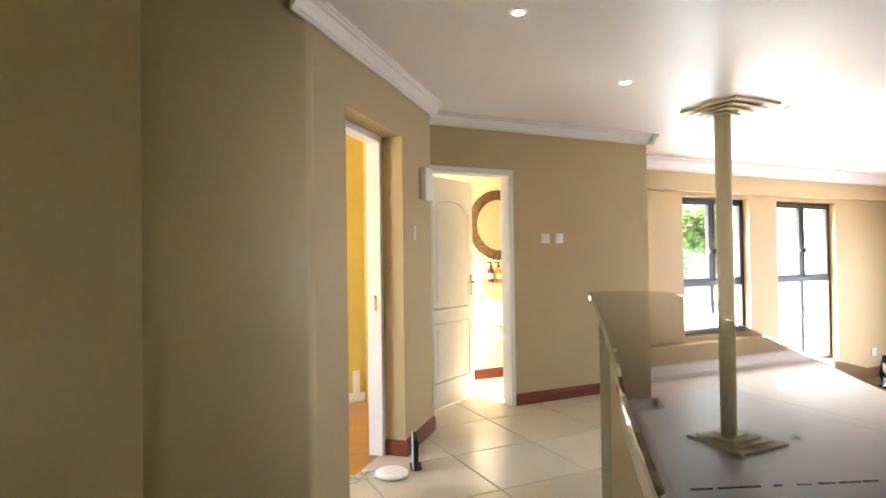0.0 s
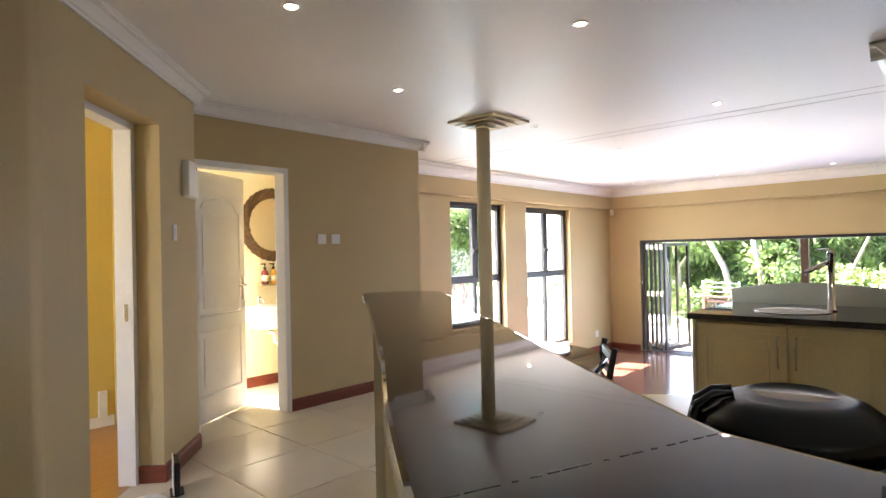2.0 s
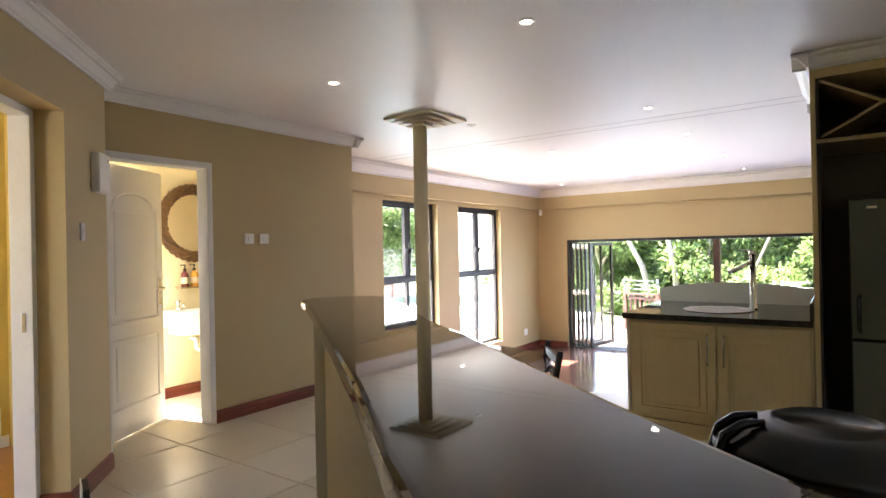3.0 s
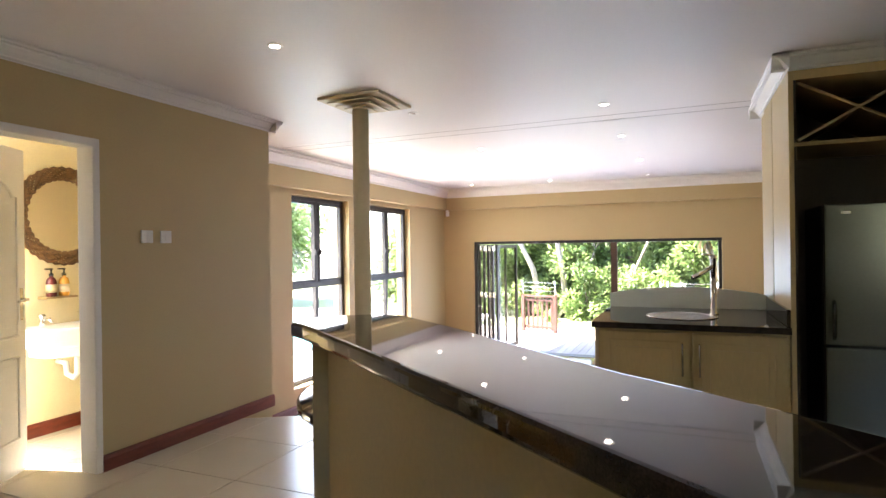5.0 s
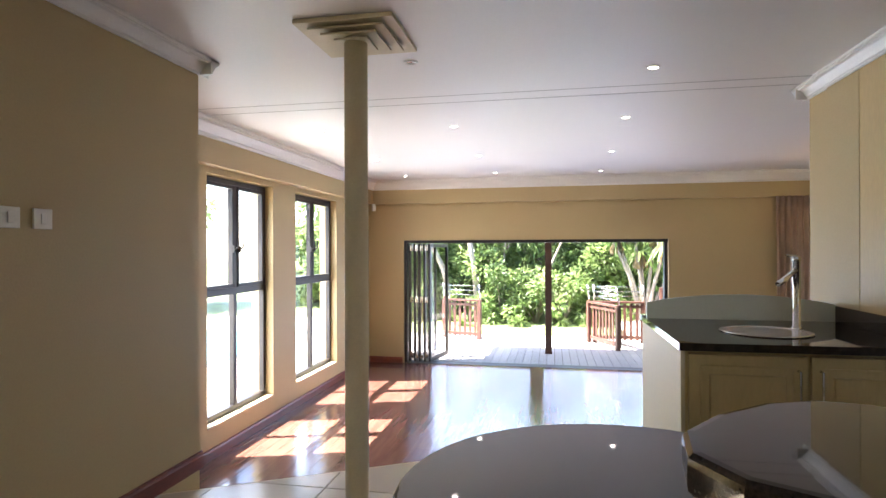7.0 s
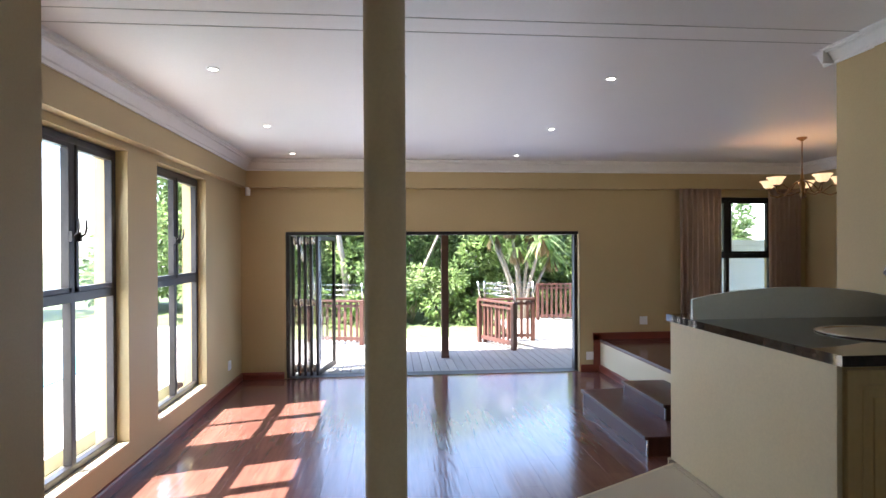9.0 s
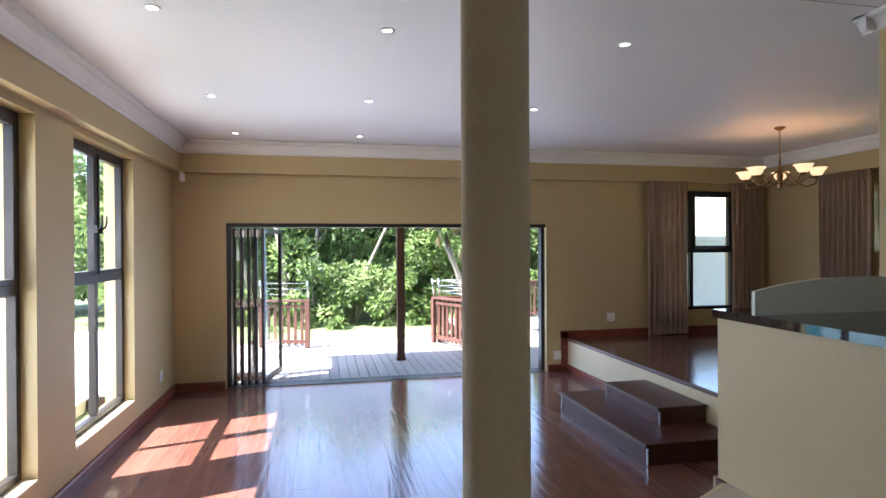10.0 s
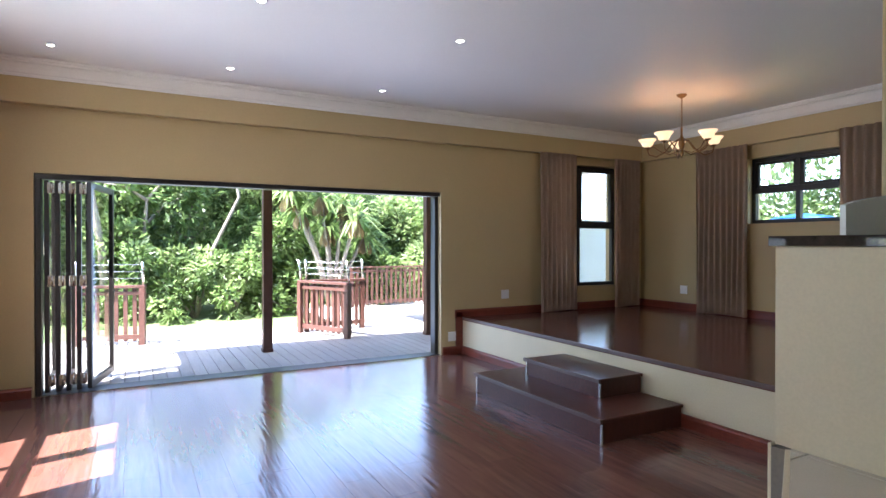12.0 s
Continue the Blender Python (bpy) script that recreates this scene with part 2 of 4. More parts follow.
def structure(name, bm, mat, label="", category=""):
    return tagged(finish(name, bm, mat), label, category, kind="structure")

def wall_along_x(bm, x0, x1, y0, y1, z0, z1, holes=()):
    x = x0
    for a, b, lo, hi in sorted(holes):
        if a > x:
            box(bm, x, a, y0, y1, z0, z1)
        if lo > z0:
            box(bm, a, b, y0, y1, z0, lo)
        if hi < z1:
            box(bm, a, b, y0, y1, hi, z1)
        x = b
    if x < x1:
        box(bm, x, x1, y0, y1, z0, z1)
    return bm

def wall_along_y(bm, y0, y1, x0, x1, z0, z1, holes=()):
    y = y0
    for a, b, lo, hi in sorted(holes):
        if a > y:
            box(bm, x0, x1, y, a, z0, z1)
        if lo > z0:
            box(bm, x0, x1, a, b, z0, lo)
        if hi < z1:
            box(bm, x0, x1, a, b, hi, z1)
        y = b
    if y < y1:
        box(bm, x0, x1, y, y1, z0, z1)
    return bm

# ---- the plan ----
LOUNGE, PLAT, CEILZ = -0.60, -0.13, 2.48
EAST, NORTH, SOUTH, SW_Y, SW_END = 10.35, 5.22, -3.2, 4.245, 4.12
N_HOLES = [(5.68, 6.93, -0.32, 2.03), (7.50, 8.85, -0.32, 2.03)]
FOLD = (0.36, 4.61, LOUNGE, 1.475)
E_WIN = (-2.72, -1.28, 0.20, 1.98)
S_WIN = (7.36, 8.58, 1.08, 1.92)
CORNER = Vector((1.64, 3.96, 0))
DIAG = Vector((0.67, 0.743, 0)).normalized()
DIAG_IN = Vector((DIAG.y, -DIAG.x, 0))
TURN_AT = (0.19, 2.35)

# walls
structure("wall_north", wall_along_x(bmesh.new(), SW_END, EAST + 0.3, NORTH, NORTH + 0.26, -0.9, 2.7, N_HOLES), WALL, "beige painted plaster wall with two tall windows", "wall")
structure("wall_east", wall_along_y(bmesh.new(), SOUTH - 0.26, NORTH, EAST, EAST + 0.27, -0.9, 2.7, [FOLD, E_WIN]), WALL, "beige painted wall with wide folding door opening", "wall")
structure("wall_south", wall_along_x(bmesh.new(), 5.5, EAST, SOUTH - 0.26, SOUTH, -0.9, 2.7, [S_WIN]), WALL, "beige painted wall of the raised dining area", "wall")
structure("wall_pier", boxed(4.80, 5.20, SOUTH - 0.26, 0.34, -0.9, 2.7), WALL, "beige painted wall between kitchen and dining area", "wall")
structure("wall_pier_end", boxed(5.20, 5.50, SOUTH - 0.26, 0.325, -0.9, 2.7, 0.006), WALL, "beige painted end of the dividing wall", "wall")
structure("wall_switches", wall_along_x(bmesh.new(), 1.62, SW_END, SW_Y, SW_Y + 0.12, -0.9, 2.7, [(1.76, 2.53, -0.03, 2.03)]), WALL, "beige painted wall with white bathroom door frame", "wall")
structure("wall_return", boxed(SW_END - 0.12, SW_END, SW_Y + 0.12, NORTH + 0.26, -0.9, 2.7), WALL, "beige painted return wall", "wall")
structure("wall_bathroom_back", wall_along_x(bmesh.new(), 1.56, SW_END - 0.12, 5.35, 5.47, -0.2, 2.7, [(1.68, 2.34, 0.15, 1.9)]), YELLOW, "pale yellow bathroom wall", "wall")
structure("wall_bathroom_side", boxed(1.56, 1.66, 4.40, 5.35, -0.2, 2.7), YELLOW, "pale yellow bathroom side wall", "wall")

def diag_matrix(s):
    o = CORNER - DIAG * s
    return Matrix(((DIAG.x, -DIAG_IN.x, 0, o.x), (DIAG.y, -DIAG_IN.y, 0, o.y), (0, 0, 1, 0), (0, 0, 0, 1)))

DM = diag_matrix(0)
reach = (CORNER - Vector((TURN_AT[0], TURN_AT[1], 0))).length - 0.42
bm = bmesh.new()
DOOR_A, DOOR_B = -1.42, -0.60
for x0, x1, z0, z1 in ((-reach, DOOR_A, -0.2, 2.7), (DOOR_A, DOOR_B, 2.10, 2.7), (DOOR_B, 0, -0.2, 2.7)):
    box(bm, x0, x1, 0, 0.24, z0, z1, 0, DM)
structure("wall_diagonal", bm, WALL, "beige painted angled wall with a doorway", "wall")
structure("wall_corner_stub", boxed(1.555, 1.62, 4.02, 4.40, -0.2, 2.7), WALL, "short beige wall beside the bathroom door", "wall")
structure("wall_west_passage", boxed(-2.6, TURN_AT[0] - 0.42, TURN_AT[1] + 0.0, TURN_AT[1] + 0.12, -0.2, 2.7), WALL, "beige painted passage wall", "wall")
p0 = CORNER - DIAG * reach
q0 = Vector((TURN_AT[0] - 0.42, TURN_AT[1], 0))
k0 = Vector((TURN_AT[0], TURN_AT[1], 0))
arc = [p0 * (1 - u) ** 2 + k0 * 2 * u * (1 - u) + q0 * u * u for u in [i / 10 for i in range(11)]]
bm = prism(bmesh.new(), [(v.x, v.y) for v in arc] + [(q0.x, q0.y + 0.12), (q0.x + 0.2, q0.y + 0.3)], -0.2, 2.7)
for f in bm.faces:
    f.smooth = abs(f.normal.z) < 0.5
structure("wall_rounded_corner", bm, WALL, "rounded beige wall corner", "wall")
structure("wall_kitchen_west", wall_along_y(bmesh.new(), SOUTH - 0.26, TURN_AT[1], -2.6, -2.45, -0.2, 2.7, [(-3.0, -2.1, 1.0, 2.0)]), WALL, "beige painted kitchen wall with a small window", "wall")
structure("wall_kitchen_south", boxed(-2.45, 4.80, SOUTH - 0.26, SOUTH, -0.2, 2.7), WALL, "beige kitchen wall", "wall")
bm = bmesh.new()
# the west opening is unseen, made up to go with the fill lamp
wall_along_y(bm, 2.47, 5.05, -2.0, -1.88, -0.2, 2.7, [(3.4, 4.6, 0.6, 2.0)])
box(bm, -2.0, 1.55, 5.05, 5.17, -0.2, 2.7)
box(bm, 1.45, 1.55, 4.02, 5.05, -0.2, 2.7)
structure("wall_side_room", bm, LIT_YELLOW, "side-room walls with warm yellow light put into their colour", "wall")

# ceiling with two joint battens
structure("ceiling", boxed(-2.6, EAST + 0.3, SOUTH - 0.26, 5.48, CEILZ, CEILZ + 0.12), CEIL, "smooth white painted ceiling", "ceiling")
bm = bmesh.new()
box(bm, 5.22, 5.228, 0.36, 5.0, CEILZ - 0.002, CEILZ + 0.001)
box(bm, 5.42, 5.428, 0.36, 5.0, CEILZ - 0.002, CEILZ + 0.001)
structure("ceiling_joint", bm, SEAM, "two fine joints across the ceiling", "ceiling joint")
# dropped band along the lounge walls
structure("bulkhead", boxed(SW_END, EAST, NORTH - 0.10, NORTH - 0.003, 2.09, CEILZ), WALL, "beige boxed band under the cornice", "bulkhead")
structure("bulkhead", boxed(EAST - 0.10, EAST - 0.003, SOUTH + 0.10, NORTH - 0.10, 2.09, CEILZ), WALL, "beige boxed band above the folding doors", "bulkhead")
structure("bulkhead", boxed(5.5, EAST - 0.003, SOUTH + 0.003, SOUTH + 0.10, 2.09, CEILZ), WALL, "beige boxed band above the dining window", "bulkhead")
CORN = [(0, 2.385), (0.012, 2.385), (0.012, 2.40), (0.022, 2.405), (0.035, 2.425), (0.055, 2.448), (0.075, 2.452), (0.075, 2.462), (0.088, 2.466), (0.088, 2.479), (0, 2.479)]
bm = bmesh.new()
d2 = CORNER - DIAG * (reach + 0.2)
extrude_profile(bm, CORN, (d2.x, d2.y), (CORNER.x + 0.05, CORNER.y + 0.05), (DIAG_IN.x, DIAG_IN.y))
extrude_profile(bm, CORN, (1.55, SW_Y), (SW_END + 0.088, SW_Y), (0, -1))
extrude_profile(bm, CORN, (SW_END, SW_Y - 0.088), (SW_END, NORTH - 0.1), (1, 0))
extrude_profile(bm, CORN, (-2.45, TURN_AT[1]), (TURN_AT[0] + 0.05, TURN_AT[1]), (0, -1))
LC = [(o * 1.15, CEILZ - (CEILZ - z) * 1.7) for o, z in CORN]
extrude_profile(bm, LC, (SW_END, NORTH - 0.10), (EAST - 0.1, NORTH - 0.10), (0, -1))
extrude_profile(bm, LC, (EAST - 0.10, SOUTH + 0.1), (EAST - 0.10, NORTH - 0.1), (-1, 0))
extrude_profile(bm, LC, (5.5, SOUTH + 0.10), (EAST - 0.1, SOUTH + 0.10), (0, 1))
extrude_profile(bm, CORN, (4.03, 0.34), (5.2, 0.34), (0, 1))
extrude_profile(bm, CORN, (5.2, 0.325), (5.59, 0.325), (0, 1))
extrude_profile(bm, CORN, (5.5, SOUTH + 0.1), (5.5, 0.413), (1, 0))
extrude_profile(bm, CORN, (4.118, -1.9), (4.118, 0.428), (-1, 0))
structure("cornice", bm, WHITE, "white moulded plaster cornice", "cornice")

# baseboards
BASE = [(0, 0), (0.018, 0), (0.018, 0.075), (0.012, 0.088), (0.012, 0.096), (0, 0.1)]
def baseboard(a, b, inward, z):
    return extrude_profile(bmesh.new(), [(o, z + h) for o, h in BASE], a, b, inward)
def base_piece(a, b, inward, z):
    structure("baseboard", baseboard(a, b, inward, z), BASEW, "red-brown wooden skirting board", "baseboard")
base_piece((2.55, SW_Y), (SW_END + 0.018, SW_Y), (0, -1), 0.0)
base_piece((SW_END, SW_Y), (SW_END, NORTH), (1, 0), LOUNGE)
base_piece((SW_END, NORTH), (EAST, NORTH), (0, -1), LOUNGE)
base_piece((EAST, FOLD[1] + 0.02), (EAST, NORTH), (-1, 0), LOUNGE)
base_piece((EAST, 0.05), (EAST, FOLD[0] - 0.02), (-1, 0), LOUNGE)
base_piece((5.5, 0.05), (EAST, 0.05), (0, 1), LOUNGE)
base_piece((EAST, SOUTH), (EAST, 0.16), (-1, 0), PLAT)
base_piece((5.5, SOUTH), (EAST, SOUTH), (0, 1), PLAT)
c = CORNER
e = CORNER + DIAG * (DOOR_B + 0.0)
base_piece((e.x, e.y), (c.x, c.y), (DIAG_IN.x, DIAG_IN.y), 0.0)
base_piece((2.3, 5.35), (SW_END - 0.12, 5.35), (0, -1), 0.0)
bm = boxed(DOOR_B - 0.018, DOOR_B, -0.018, 0.14, 0, 0.1, 0.003, DM)
structure("baseboard", bm, BASEW, "red-brown wooden skirting in the doorway", "baseboard")
structure("baseboard", boxed(EAST - 0.018, EAST - 0.001, 0.04, 0.15, LOUNGE + 0.1, PLAT + 0.1), BASEW, "dark wooden skirting rising to the platform", "baseboard")

# floors
TA, TB = Vector((3.72, 4.245)), Vector((5.28, 1.50))
kitchen = [(-2.45, SOUTH), (4.8, SOUTH), (4.8, 0.33), (5.36, 0.33), (5.36, 1.5), (TB.x, TB.y), (TA.x, TA.y), (TA.x, 5.35), (-2.45, 5.35)]
structure("floor_screed", prism(bmesh.new(), kitchen, -0.62, -0.012), GROUT, "grout bed between floor tiles", "floor")
structure("floor_side_room", prism(bmesh.new(), [(-1.88, 2.47), (0.05, 2.47), (1.50, 4.06), (1.45, 5.05), (-1.88, 5.05)], -0.0118, 0.003), WOODFL, "orange-brown wooden floor of the side room", "floor")
structure("platform_face", boxed(5.5, EAST, 0.03, 0.05, -0.9, PLAT - 0.014), CREAM, "cream painted face of the dining platform", "platform face")
structure("floor_platform", boxed(5.2, EAST, SOUTH, 0.056, PLAT - 0.04, PLAT, 0.004), PLANK, "dark red wooden platform floor", "floor")
lounge_floor = structure("floor_lounge", boxed(3.7, EAST + 0.02, 0.05, NORTH, LOUNGE - 0.1, LOUNGE - 0.006), GAP, "dark red wooden plank floor", "floor")
tile_edge = Vector((TB.x - TA.x, TB.y - TA.y, 0)).normalized()
bm = bmesh.new()
box(bm, 0, (TB - TA).length, 0, 0.02, LOUNGE, -0.002, 0.004, Matrix(((tile_edge.x, -tile_edge.y, 0, TA.x), (tile_edge.y, tile_edge.x, 0, TA.y), (0, 0, 1, 0), (0, 0, 0, 1))))
box(bm, 5.36, 5.375, 0.33, 1.5, LOUNGE, -0.002, 0.003)
structure("tile_edge_trim", bm, CREAM, "pale trim along the tile edge", "trim")
structure("threshold", boxed(EAST + 0.02, EAST + 0.25, FOLD[0], FOLD[1], LOUNGE - 0.1, LOUNGE + 0.004), FRAME, "dark metal door track", "threshold")

# ---- windows ----
def sash_window(name, axis, a, b, at, z0, z1, cols, rows, label, out):
    """Dark metal window filling an opening; axis is the direction along the wall, at the frame's place across it."""
    def bx(u0, u1, v0, v1, w0, w1, bev=0.004):
        return boxed(u0, u1, v0, v1, w0, w1, bev) if axis == "x" else boxed(v0, v1, u0, u1, w0, w1, bev)
    mid = ((a + b) / 2, at, z0) if axis == "x" else (at, (a + b) / 2, z0)
    w = tagged(new(name), label, "window", kind="structure")
    w.location = mid
    f, d = 0.05, 0.03
    part("frame_rail", bx(a, b, at - d, at + d, z0, z0 + f), FRAME, w)
    part("frame_rail", bx(a, b, at - d, at + d, z1 - f, z1), FRAME, w)
    for u in (a, b - f):
        part("frame_stile", bx(u, u + f, at - d, at + d, z0 + f, z1 - f), FRAME, w)
    us = [a + f] + [a + (b - a) * c for c in cols] + [b - f]
    zs = [z0 + f] + [z0 + (z1 - z0) * r for r in rows] + [z1 - f]
    for u in us[1:-1]:
        part("mullion", bx(u - 0.028, u + 0.028, at - d, at + d, z0 + f, z1 - f), FRAME, w)
    for z in zs[1:-1]:
        part("transom", bx(a + f, b - f, at - d - 0.003, at + d + 0.003, z - 0.035, z + 0.035), FRAME, w)
    for i in range(len(us) - 1):
        for j in range(len(zs) - 1):
            u0, u1, w0, w1 = us[i] - 0.01, us[i + 1] + 0.01, zs[j], zs[j + 1]
            p = part("pane", bx(u0, u1, at - 0.004, at + 0.004, w0, w1, 0), GLASS, w)
            p.visible_shadow = False
            if j == len(zs) - 2:
                s0, s1, t0, t1 = us[i] + (0.028 if i else 0.002), us[i + 1] - (0.028 if i < len(us) - 2 else 0.002), w0 + 0.036, w1 - 0.002
                for q in ((s0, s1, t0, t0 + 0.035), (s0, s1, t1 - 0.035, t1), (s0, s0 + 0.035, t0, t1), (s1 - 0.035, s1, t0, t1)):
                    part("sash_bar", bx(q[0], q[1], at - d - 0.008 * out, at + d - 0.012, q[2], q[3], 0.003), FRAME, w)
    return w

def window_handle(w, x, y, z):
    bm = bmesh.new()
    box(bm, x - 0.012, x + 0.012, y - 0.02, y + 0.004, z - 0.035, z + 0.035, 0.003)
    tube(bm, [(x, y - 0.02, z), (x + 0.005, y - 0.045, z + 0.02), (x + 0.012, y - 0.05, z + 0.06), (x + 0.012, y - 0.05, z + 0.12)], [0.008, 0.008, 0.008, 0.006], 8)
    part("handle", bm, FRAME, w, "dark metal casement handle")

for k, (a, b, z0, z1) in enumerate(N_HOLES):
    w = sash_window("window_%d" % (k + 1), "x", a + 0.005, b - 0.005, NORTH + 0.12, z0 + 0.02, z1 - 0.005, [0.5], [0.52], "tall dark-framed window with four panes", 1)
    window_handle(w, (a + b) / 2 - 0.05, NORTH + 0.08, 1.33)
    window_handle(w, (a + b) / 2 + 0.05, NORTH + 0.08, 1.33)
    structure("window_sill", boxed(a + 0.002, b - 0.002, NORTH - 0.006, NORTH + 0.10, z0, z0 + 0.018, 0.003), CREAM, "cream painted window sill", "window sill")
sash_window("window_3", "y", E_WIN[0], E_WIN[1], EAST + 0.12, E_WIN[2], E_WIN[3], [0.5], [0.5], "dark-framed dining window with four panes", 1)
sash_window("window_4", "x", S_WIN[0], S_WIN[1], SOUTH - 0.12, S_WIN[2], S_WIN[3], [0.52], [0.5], "wide dark-framed high window with four panes", -1)

# folding door, folded open in a stack
fold = tagged(new("folding_door"), "dark-framed glass folding door stacked open", "folding door", kind="structure")
fold.location = (EAST + 0.13, FOLD[1], LOUNGE)
part("head_track", boxed(EAST + 0.03, EAST + 0.2, FOLD[0], FOLD[1], FOLD[3] - 0.05, FOLD[3] - 0.001, 0.004), FRAME, fold)
part("side_frame", boxed(EAST + 0.03, EAST + 0.2, FOLD[1] - 0.05, FOLD[1] - 0.001, LOUNGE + 0.004, FOLD[3] - 0.05, 0.004), FRAME, fold)
part("side_frame", boxed(EAST + 0.08, EAST + 0.2, FOLD[0] + 0.001, FOLD[0] + 0.05, LOUNGE + 0.004, FOLD[3] - 0.05, 0.004), FRAME, fold)
for k in range(5):
    y = FOLD[1] - 0.09 - 0.085 * k
    lean = (-1) ** k * radians(2.0) - (radians(14) if k == 4 else 0)
    m = Matrix.Translation((EAST + 0.06, y, 0)) @ Matrix.Rotation(lean, 4, "Z")
    z0, z1, ln = LOUNGE + 0.02, FOLD[3] - 0.06, 0.80
    leaf = part("leaf_frame", boxed(0, 0.055, -0.02, 0.02, z0, z1, 0.004, m), FRAME, fold)
    part("leaf_stile", boxed(ln - 0.055, ln, -0.02, 0.02, z0, z1, 0.004, m), FRAME, leaf)
    part("leaf_rail", boxed(0.055, ln - 0.055, -0.02, 0.02, z0, z0 + 0.07, 0.004, m), FRAME, leaf)
    part("leaf_rail", boxed(0.055, ln - 0.055, -0.02, 0.02, z1 - 0.06, z1, 0.004, m), FRAME, leaf)
    p = part("leaf_glass", boxed(0.055, ln - 0.055, -0.004, 0.004, z0 + 0.07, z1 - 0.06, 0, m), GLASS, leaf)
    p.visible_shadow = False
    if k < 4:
        for z in (z0 + 0.06, (z0 + z1) / 2, z1 - 0.12):
            bm = boxed(-0.012, -0.002, -0.065, -0.008, z, z + 0.1, 0.003, m)
            tube(bm, [m @ Vector((-0.01, -0.042, z - 0.004)), m @ Vector((-0.01, -0.042, z + 0.104))], 0.009, 8)
            part("hinge", bm, STEEL, leaf, "pale metal hinge")

# ---- doorways ----
door = tagged(new("door_1"), "white panelled bathroom door standing open inwards", "door", kind="structure")
door.location = (1.77, 4.36, 0)
ARC = [(cos(pi * k / 10), sin(pi * k / 10)) for k in range(11)]
def frame_part(parent, *b):
    part("door_frame", boxed(*b, 0.006), WHITE, parent)
frame_part(door, 1.73, 1.775, SW_Y - 0.014, SW_Y + 0.13, 0, 2.03)
frame_part(door, 2.505, 2.55, SW_Y - 0.014, SW_Y + 0.13, 0, 2.03)
frame_part(door, 1.73, 2.55, SW_Y - 0.014, SW_Y + 0.13, 2.0, 2.05)
LM = Matrix.Translation((1.785, 4.385, 0.008)) @ Matrix.Rotation(atan2(0.31, 0.55), 4, "Z")
leaf = part("door_leaf", boxed(0, 0.72, 0.0, 0.04, 0, 1.99, 0.003, LM), WHITE, door)
def panel_ring(x0, x1, z0, z1, arch):
    pts = [(x0, z0), (x1, z0), (x1, z1)]
    if arch:
        pts += [((x0 + x1) / 2 + (x1 - x0) / 2 * cx * 0.82, z1 + arch * sz) for cx, sz in ARC]
    pts += [(x0, z1), (x0, z0), (x1, z0)]
    return [LM @ Vector((x, -0.002, z)) for x, z in pts]
for x0, x1, z0, z1, ar in ((0.08, 0.64, 0.84, 1.69, 0.10), (0.08, 0.64, 0.21, 0.71, 0)):
    part("panel_moulding", tube(bmesh.new(), panel_ring(x0, x1, z0, z1, ar), 0.011, 8), WHITE, leaf)
    part("panel_field", boxed(x0 + 0.06, x1 - 0.06, -0.006, 0.002, z0 + 0.06, z1 - 0.04, 0.004, LM), WHITE, leaf)
bm = boxed(0.645, 0.685, -0.008, 0.0, 0.93, 1.13, 0.003, LM)
tube(bm, [LM @ Vector(p) for p in ((0.665, -0.006, 1.06), (0.665, -0.05, 1.06), (0.655, -0.055, 1.06), (0.56, -0.055, 1.055))], 0.009, 8)
part("handle", bm, STEEL, leaf, "steel lever handle on long plate")

frame2 = tagged(new("door_frame_1"), "white painted frame of the open side-room doorway", "door frame", kind="structure")
frame2.location = CORNER + DIAG * DOOR_A
part("jamb", boxed(DOOR_B - 0.05, DOOR_B, 0.14, 0.24, 0, 2.06, 0.004, DM), WHITE, frame2)
part("jamb", boxed(DOOR_A, DOOR_A + 0.05, 0.14, 0.24, 0, 2.06, 0.004, DM), WHITE, frame2)
part("head", boxed(DOOR_A, DOOR_B, 0.14, 0.24, 2.06, 2.1, 0.004, DM), WHITE, frame2)
part("strike_plate", boxed(DOOR_B - 0.053, DOOR_B - 0.049, 0.17, 0.19, 0.95, 1.05, 0.001, DM), STEEL, frame2)

# ---- kitchen ----
BAR = 1.135
left_edge = [(-0.24, -0.24), (0.17, 0.30), (0.34, 0.52), (0.545, 0.76), (0.85, 1.14), (1.03, 1.37), (1.25, 1.645), (1.455, 1.91)]
tip = [(1.50, 1.985), (1.56, 2.015), (1.63, 2.005), (1.70, 1.955), (1.76, 1.885), (1.785, 1.82), (1.775, 1.76)]
right_edge = [(1.55, 1.48), (1.33, 1.25), (1.13, 1.02), (1.03, 0.88), (0.78, 0.58), (0.64, 0.41), (0.47, 0.19)]
bar = thing("bar_counter", (0.7, 0.9, 0), "cream bar counter with dark polished granite top", "counter")
part("granite_top", prism(bmesh.new(), left_edge + tip + right_edge + [(0.445, 0.08), (0.40, -0.5), (-0.3, -0.5)], BAR - 0.042, BAR, 0.012), GRANITE, bar, "dark polished granite slab with rounded edge")
seam = bmesh.new()
rs = random.Random(4)
for k in range(16):
    u0, u1 = k / 16 + rs.uniform(0, 0.03), (k + 1) / 16 - rs.uniform(0, 0.02)
    q0, q1 = [(0.19 + 0.265 * u, 0.292 - 0.10 * u) for u in (u0, u1)]
    tube(seam, [(q0[0], q0[1], BAR - 0.0005), (q1[0], q1[1], BAR - 0.0005)], 0.0012, 5)
part("slab_joint", seam, BLACKP, bar, "fine dark joint between slabs")
